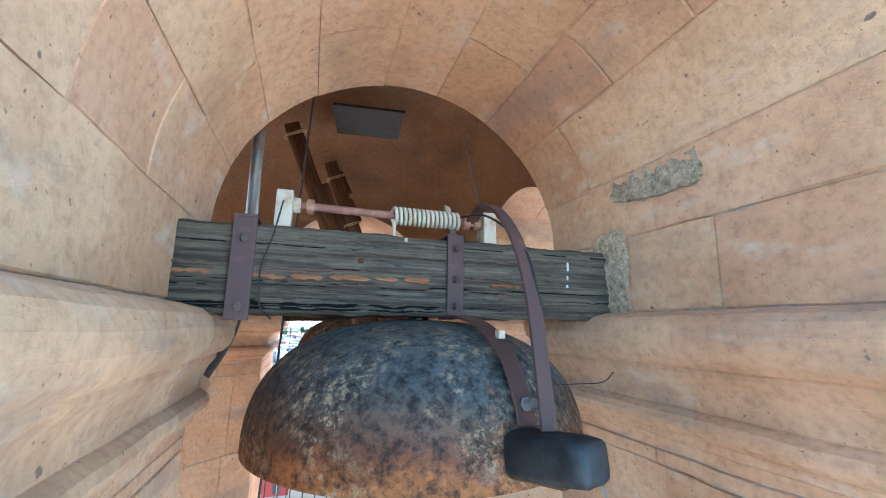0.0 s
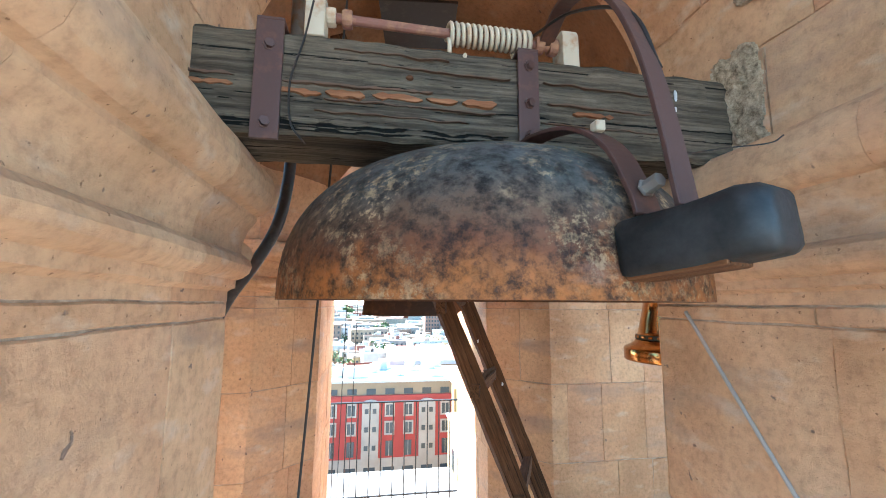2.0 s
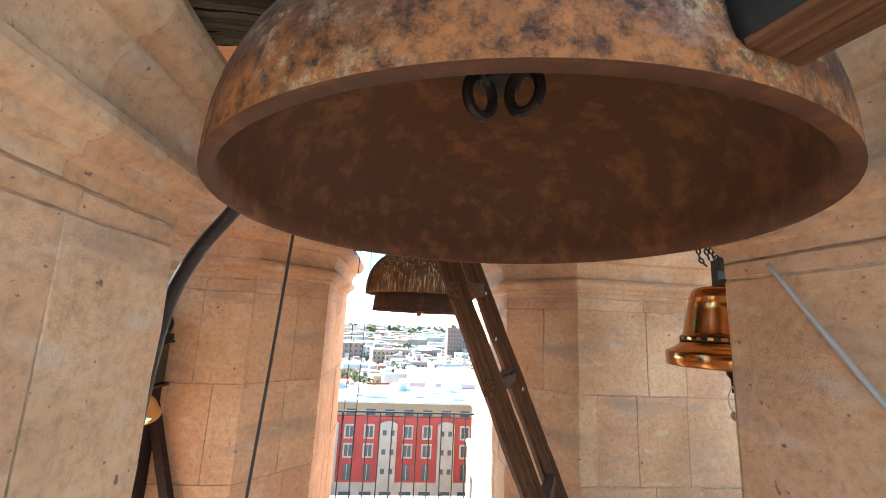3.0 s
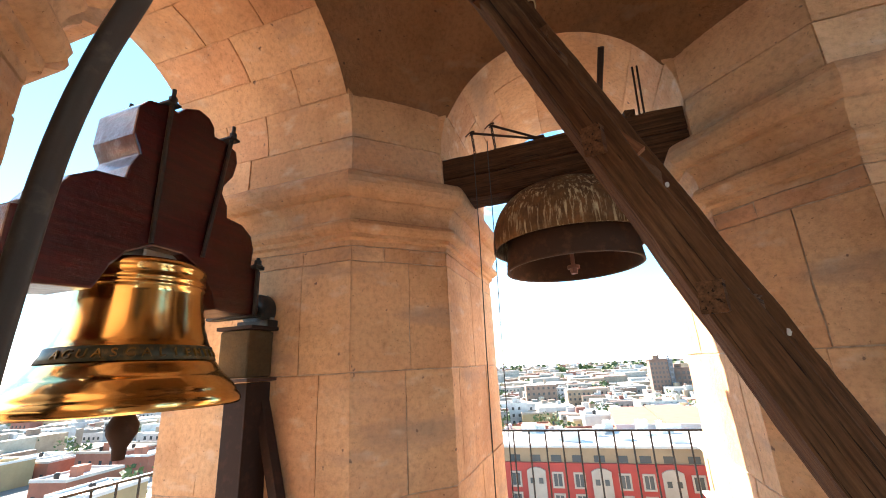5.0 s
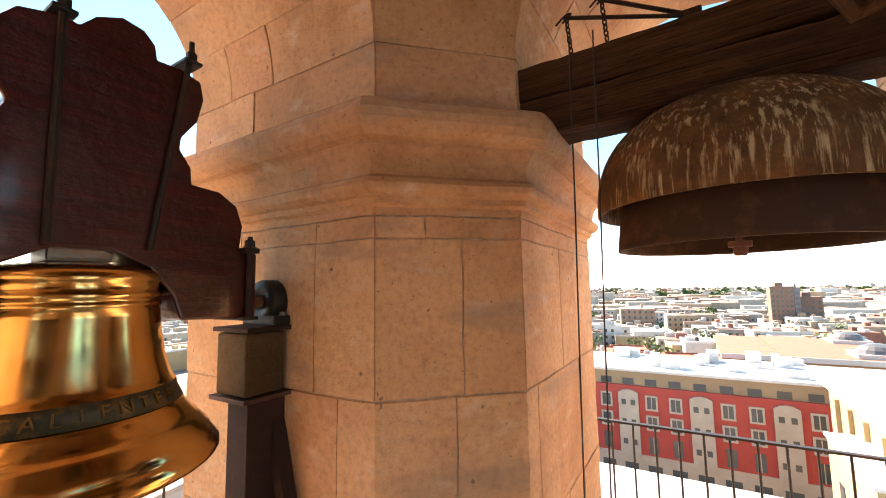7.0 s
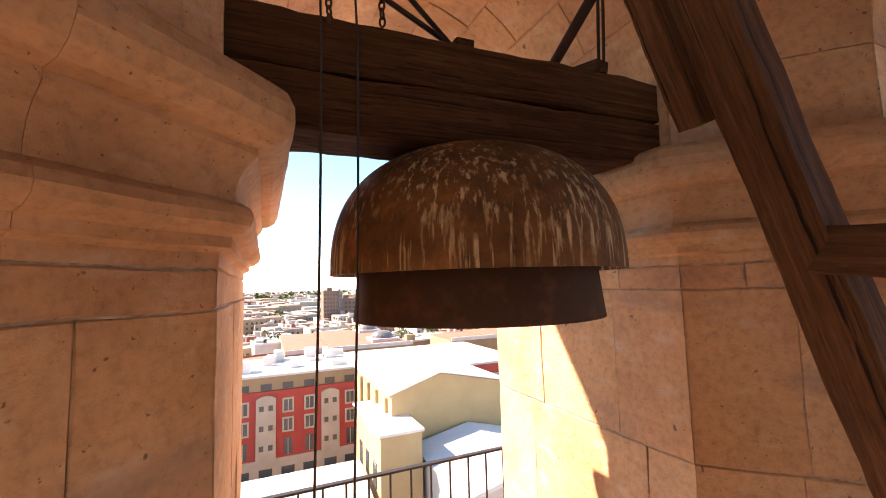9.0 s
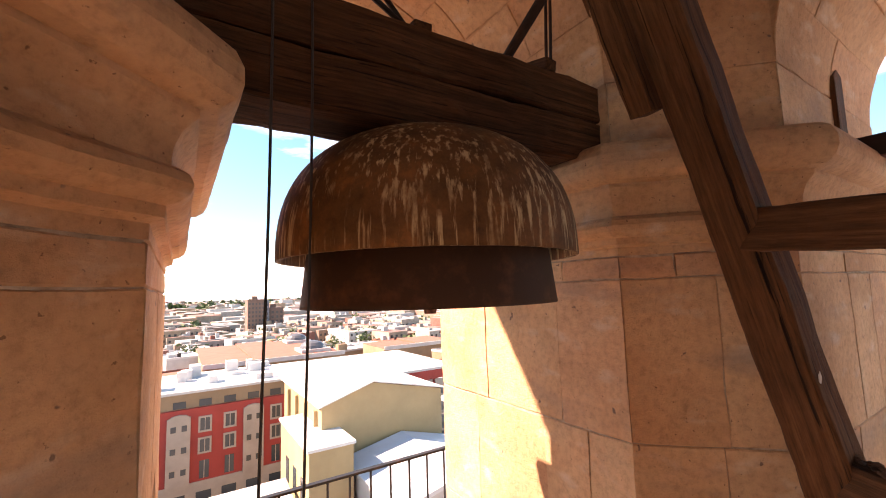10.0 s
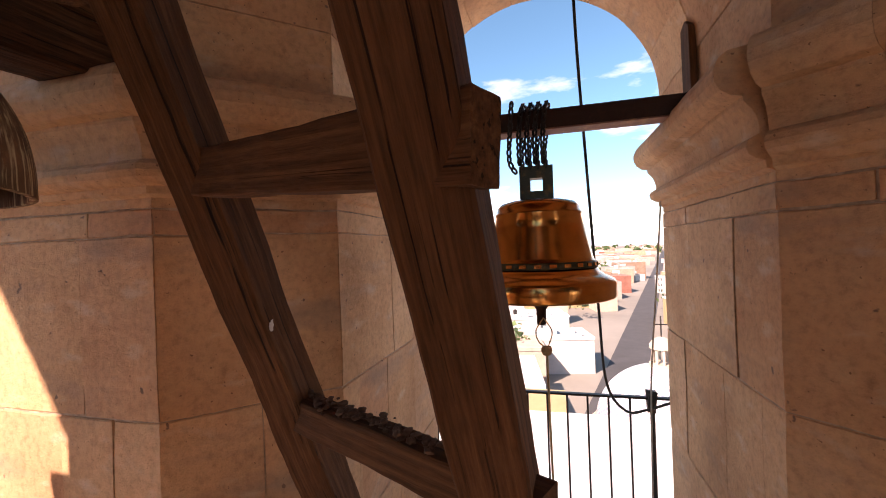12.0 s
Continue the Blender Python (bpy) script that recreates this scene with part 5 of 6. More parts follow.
# ---- railings on the ledge ----
def railing(k):
    t = thing("railing", "black iron railing with thin upright bars", "railing", group="ledge railings")
    t.matrix_basis = turned(k)
    d, half = 2.80, 2.80
    part("top_rail", new_box(-half, d - 0.02, 1.085, half, d + 0.02, 1.10, 0.003), M_BLACKIRON, t)
    part("bottom_rail", new_box(-half, d - 0.015, 0.02, half, d + 0.015, 0.035, 0.003), M_BLACKIRON, t)
    data = mesh_of("upright", tube([(0, d, -0.1), (0, d, 1.085)], 0.0075, 6), M_BLACKIRON)
    n = int(2 * half / 0.138)
    for i in range(n + 1):
        o = new("upright", data)
        o.parent = t
        o.location.x = -half + 2 * half * i / n
    return t


for k in range(4):
    railing(k)
box_ob = thing("cable_clamp", "black cable clamp tied on the railing", "clamp", (3.22, 2.15, 1.09))
bm = bmesh.new()
box(bm, -0.03, -0.03, -0.09, 0.03, 0.03, 0.06, 0.01)
roughen(bm, 0.02, 20)
part("clamp_body", bm, M_BLACKIRON, box_ob)
part("clamp_post", tube([(0, 0, -0.08), (0.0, 0.0, -1.19)], 0.016, 8), M_BLACKIRON, box_ob)
# iron plate against the vault
bm = new_box(-0.23, -0.26, -0.008, 0.23, 0.26, 0.008, 0.004)
o = part("iron_plate", bm, M_CONDUIT)
o.matrix_basis = pose(0.385, 2.84, 4.05, 6, 0, -6)
tagged(o, "dull grey iron plate fixed under the vault crown", "plate")


# ---- the town below ----
GROUND = -28.0
bm = bmesh.new()
rings = []
for r in (0, 60, 200, 700, 2000, 4800):
    rings.append([bm.verts.new((r * math.cos(2 * math.pi * k / 64), r * math.sin(2 * math.pi * k / 64), GROUND)) for k in range(64)] if r else [bm.verts.new((0, 0, GROUND))])
for a, b in zip(rings, rings[1:]):
    for k in range(64):
        q = [a[k % len(a)], a[(k + 1) % len(a)], b[(k + 1) % len(b)], b[k % len(b)]]
        q = [v for i, v in enumerate(q) if v not in q[:i]]
        bm.faces.new(q)
bmesh.ops.recalc_face_normals(bm, faces=bm.faces)
tagged(part("ground", bm, M_GROUND), "flat sunlit ground of the town", "ground", kind="structure")

STREET = Vector((0.971, -0.238, 0)).normalized()
bm = bmesh.new()
box(bm, 60, -4.5, GROUND + 0.05, 1500, 4.5, GROUND + 0.09)
o = part("road", bm, M_ASPHALT)
o.matrix_basis = Matrix.Translation((0, 12.3, 0)) @ Matrix.Rotation(math.atan2(STREET.y, STREET.x), 4, "Z")
tagged(o, "long straight asphalt street leading out of town", "road", kind="structure")


def clear_of(x, y, w):
    """Plots kept free for the buildings that are placed by hand and for the streets."""
    across = abs(STREET.x * (y - 12.3) - STREET.y * x)
    if x > 50 and across < 5.5 + w * 0.60:
        return False
    if -34 < x < 62 and 28 < y < 92:
        return False
    if 20 < x < 70 and -30 < y < 22:
        return False
    if -165 < x < -60 and -45 < y < 60:
        return False
    if 2 < x < 52 and 132 < y < 204 or 58 < x < 96 and 132 < y < 166:
        return False
    if abs(y - 120 - 0.2 * x) < 5 or abs(x - 8 - 0.12 * (y - 100)) < 5 and y > 92:
        return False
    return x * x + y * y > 34 ** 2


def town(name, count, rmin, rmax, seed, wmin, wmax, hmin, hmax, label):
    """Flat-roofed houses in crooked rows, with parapets, roof tanks and dark window strips."""
    r = random.Random(seed)
    walls, faces, mats = [], [], []

    def put(x, y, z, sx, sy, sz, c, s, top, side):
        k = len(walls)
        for dz in (0, sz):
            for dx, dy in ((-sx, -sy), (sx, -sy), (sx, sy), (-sx, sy)):
                walls.append((x + c * dx - s * dy, y + s * dx + c * dy, z + dz))
        for f, m in (((4, 5, 6, 7), top), ((0, 1, 5, 4), side), ((1, 2, 6, 5), side), ((2, 3, 7, 6), side), ((3, 0, 4, 7), side)):
            faces.append(tuple(k + v for v in f))
            mats.append(m)
    done = 0
    while done < count:
        u = r.random()
        rad = rmin * (rmax / rmin) ** (u ** 0.75)
        f = r.uniform(-0.70, 3.75)
        x, y = rad * math.cos(f), rad * math.sin(f)
        w, dp = r.uniform(wmin, wmax), r.uniform(wmin, wmax)
        if rad > 400:
            w, dp = w * 1.6, dp * 1.6
        if not clear_of(x, y, w):
            done += 0.2
            continue
        done += 1
        ang = 0.18 + r.gauss(0, 0.03)
        c, s = math.cos(ang), math.sin(ang)
        h = r.uniform(hmin, hmax) * (1.8 if r.random() < 0.06 else 1)
        put(x, y, GROUND, w / 2, dp / 2, h, c, s, 1, 0)
        if rad < 420:
            for e in range(r.randint(1, 4)):
                ox, oy = r.uniform(-0.35, 0.35) * w, r.uniform(-0.35, 0.35) * dp
                put(x + c * ox - s * oy, y + s * ox + c * oy, GROUND + h, r.uniform(0.6, 2.2), r.uniform(0.6, 2.2), r.uniform(0.5, 2.6), c, s, 1, 0)
            for side in (-1, 1):
                for q in range(int(w / 3)):
                    ox = -w / 2 + 1.5 + q * 3.0
                    for st in range(int(h / 3.2)):
                        put(x + c * ox - s * side * dp / 2, y + s * ox + c * side * dp / 2, GROUND + 1.0 + 3.2 * st, 0.6, 0.06, 1.4, c, s, 2, 2)
    me = bpy.data.meshes.new(name)
    me.from_pydata(walls, [], faces)
    me.polygons.foreach_set("material_index", mats)
    for m in (M_CITY, M_ROOFS, M_WINDOW):
        me.materials.append(m)
    return tagged(new(name, me), label, "houses", kind="stuff")


def house(x, y, w, dp, h, ang, r):
    """One flat-roofed house: walls, parapet roof, roof tanks and dark windows."""
    kind = r.choice(["white", "tan", "white", "cream", "pink", "brick-red"])
    wall = {"white": M_WHITEWALL, "tan": M_TAN, "cream": M_PINKWHITE, "pink": M_YELLOW, "brick-red": M_TERRACOTTA}[kind]
    roof = r.choice([M_WHITE, M_WHITE, M_TERRACOTTA, M_WHITEWALL, M_PINKWHITE])
    shade = {"pink": "ochre"}.get(kind, kind)
    t = thing("town_house", f"{shade} flat-roofed town house among neighbouring roofs", "house", (x, y, GROUND), math.degrees(ang), "town houses")
    part("wall", new_box(-w / 2, -dp / 2, 0, w / 2, dp / 2, h), wall, t)
    bm = bmesh.new()
    box(bm, -w / 2 - 0.15, -dp / 2 - 0.15, h, w / 2 + 0.15, dp / 2 + 0.15, h + 0.15)
    for a in ((-w / 2 - 0.15, -dp / 2 - 0.15, w / 2 + 0.15, -dp / 2 + 0.1), (-w / 2 - 0.15, dp / 2 - 0.1, w / 2 + 0.15, dp / 2 + 0.15), (-w / 2 - 0.15, -dp / 2 + 0.1, -w / 2 + 0.1, dp / 2 - 0.1), (w / 2 - 0.1, -dp / 2 + 0.1, w / 2 + 0.15, dp / 2 - 0.1)):
        box(bm, a[0], a[1], h + 0.15, a[2], a[3], h + 0.7)
    part("roof", bm, roof, t)
    for e in range(r.randint(1, 4)):
        ox, oy, s = r.uniform(-0.32, 0.32) * w, r.uniform(-0.32, 0.32) * dp, r.uniform(0.5, 1.9)
        if r.random() < 0.4:
            o = part("water_tank", lathe([(0, 0), (0.6, 0), (0.62, 1.2), (0.35, 1.45), (0, 1.5)], 12), r.choice([M_BLACKIRON, M_WHITE]), t)
            o.location = (ox, oy, h + 0.15)
        else:
            part("roof_hut", new_box(ox - s, oy - s * 0.8, h + 0.15, ox + s, oy + s * 0.8, h + r.uniform(0.9, 2.8)), wall, t)
    for q in range(max(2, int(w / 3.4))):
        xx = -w / 2 + w * (q + 0.5) / max(2, int(w / 3.4))
        for st in range(max(1, int(h / 3.3))):
            part("window", new_box(xx - 0.55, -dp / 2 - 0.05, 1.0 + 3.2 * st, xx + 0.55, -dp / 2 + 0.05, 2.5 + 3.2 * st), M_WINDOW, t)


hr = random.Random(3)
plots = []
while len(plots) < 190:
    rad, f = 36 * (6.2 ** hr.random()), hr.uniform(-0.62, 3.7)
    x, y, w, dp = rad * math.cos(f), rad * math.sin(f), hr.uniform(9, 18), hr.uniform(9, 18)
    if clear_of(x, y, w) and all((x - a) ** 2 + (y - b) ** 2 > (0.45 * (w + c)) ** 2 for a, b, c in plots):
        plots.append((x, y, w))
        house(x, y, w, dp, hr.uniform(4.5, 10), 0.18 + hr.gauss(0, 0.03), hr)
    elif hr.random() < 0.0003:
        break
town("far_houses", 5600, 215, 3600, 4, 9, 24, 4, 11, "hazy sea of low flat-roofed houses to the horizon")


def leaf_ball(bm, c, r, n, size, rnd):
    for k in range(n):
        v = Vector((rnd.gauss(0, 1), rnd.gauss(0, 1), rnd.gauss(0, 0.8)))
        v = v.normalized() * r * rnd.uniform(0.45, 1.0)
        p = Vector(c) + v
        a, b = Vector((rnd.uniform(-1, 1), rnd.uniform(-1, 1), rnd.uniform(-1, 1))).normalized(), Vector((rnd.uniform(-1, 1), rnd.uniform(-1, 1), rnd.uniform(-1, 1))).normalized()
        s = size * rnd.uniform(0.6, 1.4)
        bm.faces.new([bm.verts.new(p + s * q) for q in (a, b, -a * 0.8, -b * 0.9)])


def tree(x, y, h, spread, leaf, label, seed, category="tree", base=GROUND):
    rnd = random.Random(seed)
    t = thing("tree", label, category, (x, y, base), group="street trees")
    bm = tube([(0, 0, 0), (0.1, 0.05, h * 0.25), (0.0, 0.1, h * 0.5)], 0.28, 7)
    for k in range(6):
        a = 2 * math.pi * k / 6 + rnd.random()
        tube([(0, 0.05, h * 0.38), (math.cos(a) * spread * 0.35, math.sin(a) * spread * 0.35, h * 0.62), (math.cos(a) * spread * 0.65, math.sin(a) * spread * 0.65, h * 0.82)], 0.10, 5, bm)
    part("trunk", bm, M_BARK, t)
    bm = bmesh.new()
    for k in range(26):
        a, q = rnd.uniform(0, 6.28), math.sqrt(rnd.random()) * spread
        leaf_ball(bm, (q * math.cos(a), q * math.sin(a), h * (0.62 + 0.38 * (1 - (q / spread) ** 2) * rnd.uniform(0.5, 1))), spread * 0.26, 40, 0.22, rnd)
    part("crown", bm, leaf, t)
    return t


rnd = random.Random(9)
for k in range(24):
    tree(-112 + rnd.uniform(-24, 30), -8 + 40 * (k + rnd.random()) / 24, rnd.uniform(8, 12), rnd.uniform(5.5, 8), M_JACARANDA, "jacaranda tree in full violet bloom", 100 + k)
for k in range(5):
    tree(-70 + rnd.uniform(-10, 10), -12 + k * 8 + rnd.uniform(-2, 2), rnd.uniform(6, 8), 3.2, M_LEAF, "leafy green street tree", 140 + k)
tree(-4.5, 33, 14, 4.2, M_LEAF, "leafy green tree beside the white-roofed shed", 150)
tree(2.0, 35, 12, 3.6, M_LEAF, "leafy green tree beside the white-roofed shed", 151)
bm = bmesh.new()
for k in range(900):
    rad, f = (95 * (38 ** rnd.random()) if k < 600 else rnd.uniform(1100, 3900)), rnd.uniform(-0.7, 3.75)
    x, y = rad * math.cos(f), rad * math.sin(f)
    if clear_of(x, y, 2):
        for j in range(3):
            leaf_ball(bm, (x + rnd.uniform(-4, 4), y + rnd.uniform(-4, 4), GROUND + rnd.uniform(5, 9)), rnd.uniform(2.5, 5) * (1 if rad < 1000 else 2.6), 26, 5.0 if rad > 1000 else 1.4 if rad > 300 else 0.8, rnd)
o = part("far_trees", bm, M_LEAF)
tagged(o, "clumps of green trees among the houses", "trees", kind="stuff")


def framed_window(parent, x, y, z, w, h, trim, kind="window"):
    """A window with a raised surround, dark glass and a glazing bar, facing the tower."""
    win = part(kind, new_box(x - w / 2, y - 0.05, z, x + w / 2, y + 0.05, z + h), M_WINDOW, parent)
    bm = bmesh.new()
    f = 0.24
    for a in ((x - w / 2 - f, z - f, x - w / 2, z + h + f), (x + w / 2, z - f, x + w / 2 + f, z + h + f), (x - w / 2, z + h, x + w / 2, z + h + f), (x - w / 2, z - f, x + w / 2, z)):
        box(bm, a[0], y - 0.16, a[1], a[2], y + 0.04, a[3])
    if trim:
        part("surround", bm, M_PINKWHITE, win)
    else:
        bm.free()
    part("glazing_bar", new_box(x - 0.05, y - 0.09, z, x + 0.05, y - 0.052, z + h), M_PINKWHITE, win)
    return win


def red_building():
    t = thing("hotel_building", "red five-storey building with cream window surrounds and flat white roof", "building", (0, 0, 0), 0)
    y = 70.0
    part("facade_wall", new_box(-34.6, y, GROUND, 14.0, y + 16, -12.7), M_RED, t)
    part("attic_wall", new_box(-34.6, y + 0.5, -12.7, 14.0, y + 15.5, -10.7), M_TAN, t, "tan attic storey")
    part("roof_slab", new_box(-34.9, y + 0.2, -10.7, 14.3, y + 15.8, -10.35), M_WHITE, t, "white flat roof")
    part("base_wall", new_box(-34.7, y - 0.15, GROUND, 14.1, y + 0.1, -22.3), M_PINKWHITE, t, "cream ground floor")
    cols = []
    x = -33.3
    kind = 0
    seq = "wwbwwb"
    while x < 12.5:
        cols.append((x, seq[kind % 6]))
        x += 3.05
        kind += 1
    for x, c in cols:
        if c == "b":
            bm = prism([(x - 1.35, -22.6), (x + 1.35, -22.6), (x + 1.35, -13.7), (x + 0.7, -13.35), (x, -13.25), (x - 0.7, -13.35), (x - 1.35, -13.7)], y - 0.35, y - 0.01)
            bay = part("bay", bm, M_PINKWHITE, t, "cream projecting bay")
            for z in (-15.4, -18.2, -21.0):
                for dx in (-0.62, 0.62):
                    part("window", new_box(x + dx - 0.3, y - 0.40, z, x + dx + 0.3, y - 0.36, z + 0.75), M_WINDOW, bay)
        else:
            for z in (-15.75, -18.55):
                framed_window(t, x, y, z, 1.15, 1.65, True)
            framed_window(t, x, y, -22.0, 1.15, 2.3, False)
        part("window", new_box(x - 0.75, y + 0.44, -12.6, x + 0.75, y + 0.5, -11.7), M_WINDOW, t)
        part("window", new_box(x - 0.9, y - 0.22, -26.6, x + 0.9, y - 0.16, -23.6), M_WINDOW, t)
    r = random.Random(2)
    for k in range(26):
        x, yy = r.uniform(-32, 12), y + r.uniform(2, 14)
        part("roof_box", new_box(x, yy, -10.35, x + r.uniform(0.8, 3), yy + r.uniform(0.8, 2.5), -10.35 + r.uniform(0.5, 1.8)), M_WHITE, t)


def parking_building():
    t = thing("parking_building", "open red and cream parking building beside the hotel", "building", (0, 0, 0))
    y = 71.0
    part("back_wall", new_box(14.4, y + 7, GROUND, 46, y + 26, -12.6), M_RED, t)
    part("roof_slab", new_box(14.4, y - 0.2, -12.6, 46, y + 26, -12.2), M_WHITE, t)
    part("parapet", new_box(14.4, y - 0.3, -14.2, 46, y - 0.02, -12.6), M_RED, t)
    for k in range(12):
        part("screen_panel", new_box(14.8 + k * 2.6, y - 0.5, -15.8, 16.8 + k * 2.6, y - 0.3, -14.3), M_PINKWHITE, t)
    for z in (-17.2, -20.4, -23.6):
        part("deck", new_box(14.4, y, z - 0.5, 46, y + 7, z), M_PINKWHITE, t)
    for k in range(7):
        part("column", new_box(14.4 + k * 5.2, y + 0.1, GROUND, 15.0 + k * 5.2, y + 0.7, -13.4), M_RED, t)


def warehouse():
    t = thing("warehouse", "yellow plastered warehouse with white gabled metal roof", "building", (0, 0, 0))
    x0, x1, y0, y1 = 12.0, 26.0, 45.0, 62.0
    bm = prism([(x0, GROUND), (x1, GROUND), (x1, -9.2), ((x0 + x1) / 2 - 1.6, -7.3), (x0, -9.0)], y0, y1)
    part("wall", bm, M_YELLOW, t)
    xm = (x0 + x1) / 2 - 1.6
    for a, za, b, zb in ((x0 - 0.4, -9.0, xm, -7.2), (xm, -7.2, x1 + 0.4, -9.15)):
        bm = prism([(a, za), (b, zb), (b, zb + 0.12), (a, za + 0.12)], y0 - 0.4, y1 + 0.4)
        part("roof_sheet", bm, M_WHITE, t)
    for k in range(4):
        part("pilaster", new_box(x0 - 0.35, y0 + 1.5 + 4 * k, GROUND, x0 - 0.003, y0 + 2.1 + 4 * k, -9.6), M_YELLOW, t)
    part("annex", new_box(9.6, 40.5, GROUND, 13.6, 52, -11.4), M_YELLOW, t)
    part("annex_roof", new_box(9.4, 40.3, -11.4, 13.8, 52.2, -11.15), M_WHITE, t)
    for k in range(3):
        part("window", new_box(9.53, 42 + 3 * k, -16.5, 9.6, 43.2 + 3 * k, -14.2), M_WINDOW, t)
    o = thing("white_shed", "low white and pale blue metal-roofed shed", "building", (0, 0, 0))
    for a, za, b, zb in ((13.9, -14.2, 20.5, -12.9), (20.5, -12.9, 30.0, -15.4)):
        part("roof_sheet", prism([(a, za), (b, zb), (b, zb + 0.12), (a, za + 0.12)], 32, 44.5), M_BLUEROOF, o)
    part("wall", prism([(14.1, GROUND), (29.5, GROUND), (29.5, -15.4), (20.5, -13.0), (14.1, -14.3)], 32.4, 44.2), M_WHITEWALL, o)
    part("gable_trim", ribbon([(13.9, 31.9, -14.0), (20.5, 31.9, -12.7), (30.0, 31.9, -15.2)], (0, 1, 0), 0.2, 0.35), M_WHITE, o)
    s = thing("long_shed", "long low shed with a white roof and dark windows", "building", (0, 0, 0))
    part("wall", new_box(-12, 38.5, GROUND, 8.6, 46, -17.0), M_WHITEWALL, s)
    part("roof_sheet", prism([(37.9, -17.0), (46.4, -15.4), (46.4, -15.25), (37.9, -16.85)], -12.3, 8.9, 0, "yz"), M_WHITE, s)
    for k in range(7):
        part("window", new_box(-11.4 + 2.9 * k, 38.42, -19.4, -9.3 + 2.9 * k, 38.5, -17.4), M_WINDOW, s)


def slab_tower(x, y, w, d, h, wall, label, cols, rows, rz=0, side=None):
    t = thing("apartment_building", label, "building", (x, y, GROUND), rz)
    part("wall", new_box(-w / 2, -d / 2, 0, w / 2, d / 2, h), wall, t)
    part("roof_parapet", new_box(-w / 2 - 0.2, -d / 2 - 0.2, h, w / 2 + 0.2, d / 2 + 0.2, h + 0.7), wall, t)
    part("roof_hut", new_box(-w / 5, -d / 5, h + 0.7, w / 8, d / 5, h + 3.2), wall, t)
    for c in range(cols):
        for q in range(rows):
            xx = -w / 2 + w * (c + 0.5) / cols
            z = 1.2 + (h - 1.5) * q / rows
            part("window", new_box(xx - w / cols * 0.26, -d / 2 - 0.06, z, xx + w / cols * 0.26, -d / 2 + 0.05, z + (h / rows) * 0.5), M_WINDOW, t)
    return t


def market_hall(x0, y0, x1, y1, domes, label):
    """A wide low hall under flat red roofs, with glazed dark domes on square curbs."""
    t = thing("market_hall", label, "building", (0, 0, 0), group="market halls")
    part("wall", new_box(x0, y0, GROUND, x1, y1, -18.0), M_TAN, t)
    n = max(1, int((x1 - x0) / 12))
    for k in range(n):
        a, b = x0 + (x1 - x0) * k / n, x0 + (x1 - x0) * (k + 1) / n
        part("roof_sheet", new_box(a + 0.15, y0 - 0.4, -18.0, b - 0.15, y1 + 0.4, -17.7 + 0.5 * (k % 2)), M_TERRACOTTA, t)
        part("parapet", new_box(a, y0 - 0.9, -18.3, b - 0.05, y0 - 0.5, -17.0), M_WHITEWALL, t)
    for x, y, r in domes:
        part("dome_curb", new_box(x - r - 0.6, y - r - 0.6, -17.69, x + r + 0.6, y + r + 0.6, -16.6), M_WHITEWALL, t)
        o = part("glazed_dome", lathe([(r, 0), (r * 0.92, r * 0.22), (r * 0.7, r * 0.42), (r * 0.35, r * 0.55), (0, r * 0.6)], 16), M_DOMEGLASS, t, "dark glazed dome")
        o.location = (x, y, -16.6)


M_DOMEGLASS = plain("grey_dome_glazing", (0.10, 0.105, 0.11), 0.35, 0.4, 0.75)
market_hall(6, 142, 48, 196, ((42.6, 187, 4.2), (40.5, 154, 4.4)), "wide market hall with flat red roofs and dark domes")
market_hall(62, 140, 92, 160, (), "long hall with a flat red roof")
red_building()
parking_building()
warehouse()
slab_tower(45.8, 325, 11, 14, 27.3, M_BRICK, "brown brick apartment tower in the middle distance", 5, 9)
slab_tower(59, 330, 12, 14, 21, M_BRICK, "brown brick block beside the apartment tower", 4, 6)
slab_tower(53.0, 324, 2.8, 10, 26.5, plain("dark_glass_wall", (0.08, 0.10, 0.13), 0.3, 0.3, 0.8), "narrow dark glass stair tower", 1, 8)
slab_tower(-150, 8, 20, 14, 23.0, M_WHITEWALL, "pale pink-white apartment block beyond the violet trees", 6, 7, 90 + 180)
slab_tower(-146, 24, 11, 14, 24.5, M_WHITEWALL, "tall pale pink-white apartment block with few windows", 3, 8, 90 + 180)
slab_tower(-150, 52, 24, 14, 9, M_TERRACOTTA, "low brick-coloured block among the trees", 7, 3, 90 + 180)

# tiled dome of the church beside the tower
dome = thing("church_dome", "white church dome with blue tile pattern and lantern cross", "dome", (45, -7.4, -26.6))
M_TILE, n, l, p = shader("white_blue_tiles", rough=0.35)
tc, ck = n.new("ShaderNodeTexCoord"), n.new("ShaderNodeTexChecker")
l.new(tc.outputs["UV"], ck.inputs["Vector"])
ck.inputs["Scale"].default_value = 1.0
ck.inputs["Color1"].default_value, ck.inputs["Color2"].default_value = (0.48, 0.47, 0.45, 1), (0.17, 0.20, 0.28, 1)
l.new(ck.outputs["Color"], p.inputs["Base Color"])
bm = bmesh.new()
uv = bm.loops.layers.uv.new("uv")
seg, lev = 64, 20
rows = [[bm.verts.new((6.4 * math.cos(a) * math.cos(2 * math.pi * k / seg), 6.4 * math.cos(a) * math.sin(2 * math.pi * k / seg), 10.2 + 6.2 * math.sin(a))) for k in range(seg)] for a in [math.pi / 2 * 0.96 * j / lev for j in range(lev + 1)]]
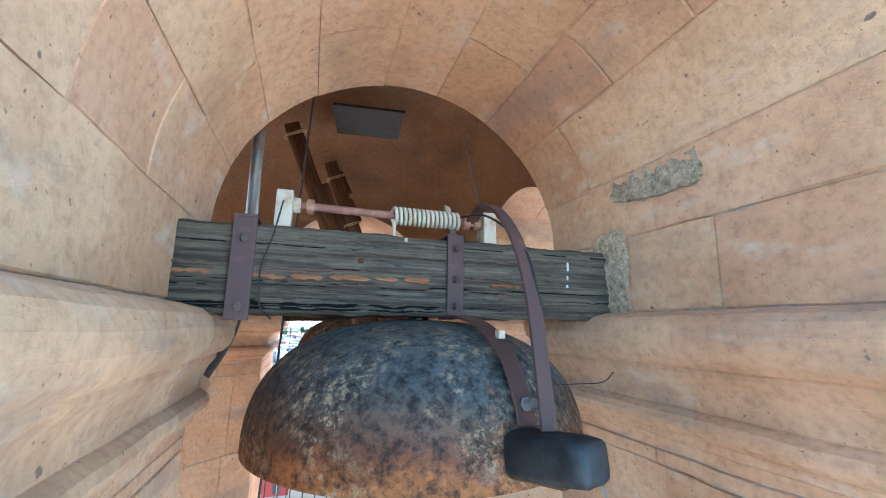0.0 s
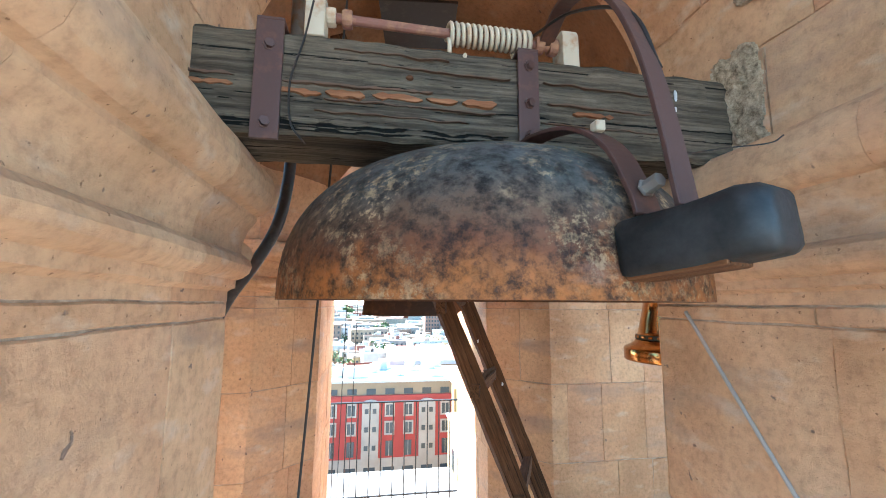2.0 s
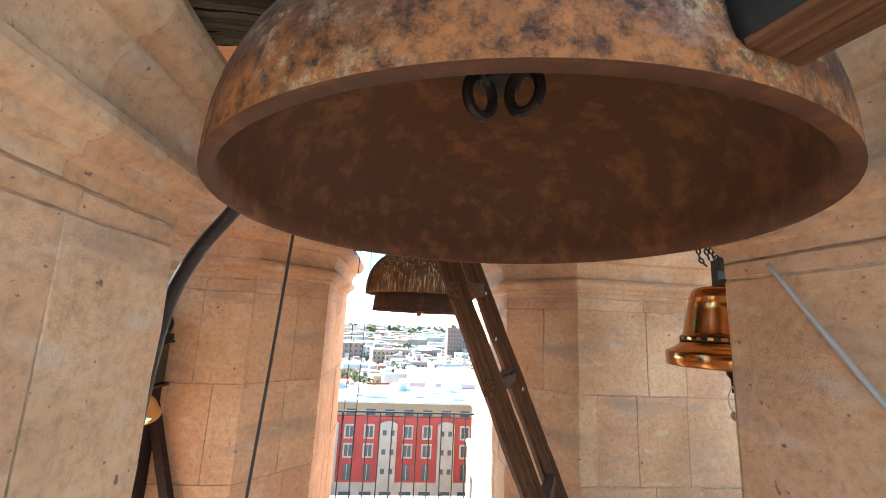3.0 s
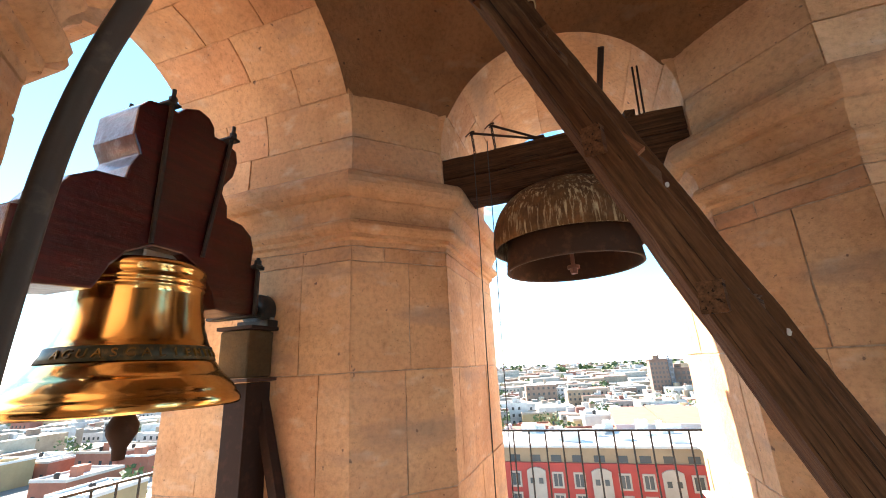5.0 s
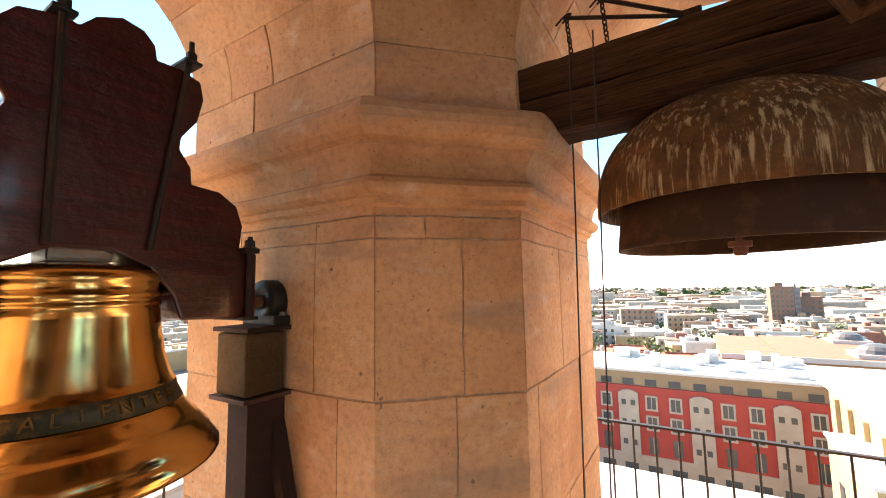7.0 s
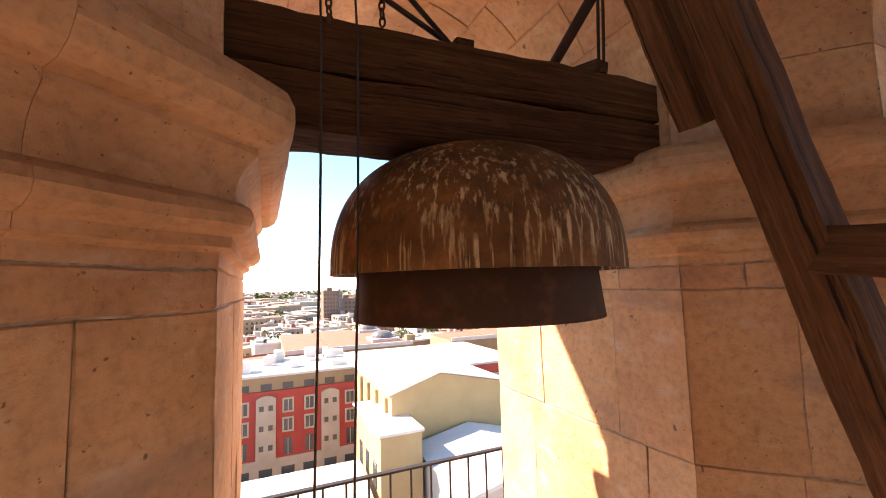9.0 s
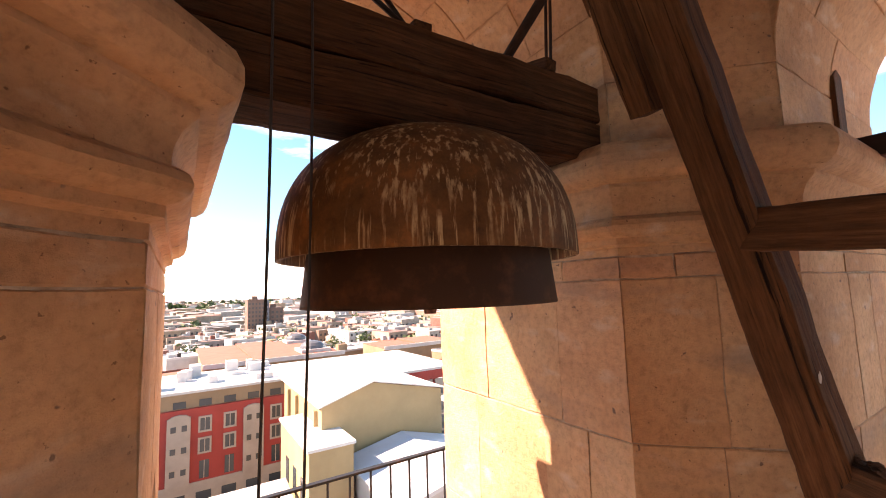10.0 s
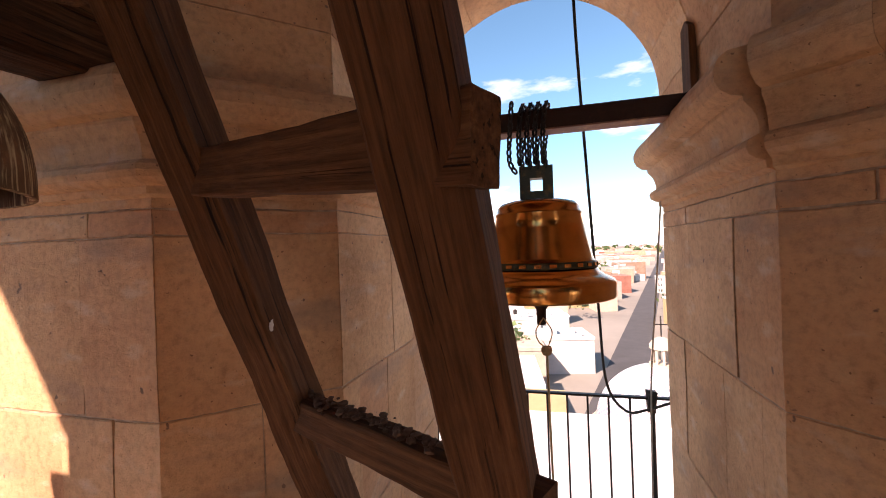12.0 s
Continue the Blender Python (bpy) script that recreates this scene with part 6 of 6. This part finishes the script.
for j in range(lev):
    for k in range(seg):
        f = bm.faces.new((rows[j][k], rows[j][(k + 1) % seg], rows[j + 1][(k + 1) % seg], rows[j + 1][k]))
        for lp, (a, b) in zip(f.loops, ((0, 0), (1, 0), (1, 1), (0, 1))):
            lp[uv].uv = ((k + a) * 1.5, (j + b) * 1.5)
part("tiled_shell", bm, M_TILE, dome, smooth=True)
part("drum", lathe([(0, -1.4), (6.8, -1.4), (6.8, 9.4), (7.1, 9.6), (7.1, 10.0), (6.5, 10.2), (0, 10.2)], 48), M_PINKWHITE, dome)
for k in range(8):
    o = part("drum_window", new_box(6.7, -0.7, 4.6, 6.85, 0.7, 7.8), M_WINDOW, dome)
    o.matrix_basis = Matrix.Rotation(2 * math.pi * (k + 0.4) / 8, 4, "Z")
part("lantern_base", lathe([(0, 16.1), (1.2, 16.1), (1.2, 16.6), (0, 16.6)], 16), M_PINKWHITE, dome)
for k in range(8):
    a = 2 * math.pi * k / 8
    part("lantern_column", tube([(0.85 * math.cos(a), 0.85 * math.sin(a), 16.6), (0.85 * math.cos(a), 0.85 * math.sin(a), 18.1)], 0.13, 7), M_PINKWHITE, dome)
part("lantern_cap", lathe([(0, 18.1), (1.15, 18.1), (1.15, 18.4), (0.8, 18.9), (0.3, 19.2), (0, 19.25)], 16), M_PINKWHITE, dome)
bm = bmesh.new()
box(bm, -0.06, -0.06, 19.2, 0.06, 0.06, 21.3)
box(bm, -0.06, -0.65, 20.4, 0.06, 0.65, 20.52)
part("cross", bm, M_BLACKIRON, dome)
nave = thing("church_roof", "white plastered church roof terraces below the tower", "roof", (0, 0, 0))
part("terrace", new_box(8, -30, GROUND, 38.5, 20, -13.5), M_PINKWHITE, nave)
part("terrace_edge", new_box(7.8, -30.2, -13.5, 38.7, 20.2, -13.1), M_WHITE, nave)
part("side_terrace", new_box(38.9, 1.8, GROUND, 56, 20, -17.0), M_YELLOW, nave)

# far hills, the haze of distance put into their colour
bm = bmesh.new()
prev = None
for k in range(161):
    f = -0.75 + 4.55 * k / 160
    h = GROUND + 8 + 70 * max(0, noise.noise(Vector((f * 2.3, 1.7, 0))) + 0.25) * (1.0 if f < 0.75 else 0.45) + 55 * math.exp(-((f + 0.12) / 0.16) ** 2) + 10 * noise.noise(Vector((f * 14, 5, 0)))
    cur = [bm.verts.new((r * math.cos(f), r * math.sin(f), z)) for r, z in ((4050, GROUND - 5), (4400, h), (4750, GROUND - 5))]
    if prev:
        for j in (0, 1):
            bm.faces.new((prev[j], cur[j], cur[j + 1], prev[j + 1]))
    prev = cur
tagged(part("backdrop", bm, M_HILL, smooth=True), "low hills on the horizon, coloured blue for distance haze", "hills", kind="structure")

# ---- the dressed stones of the piers and arches ----
for k in range(4):
    pier_stones(k, pier_core(k))
for k in range(4):
    arch_stones(k, arch_core(k))
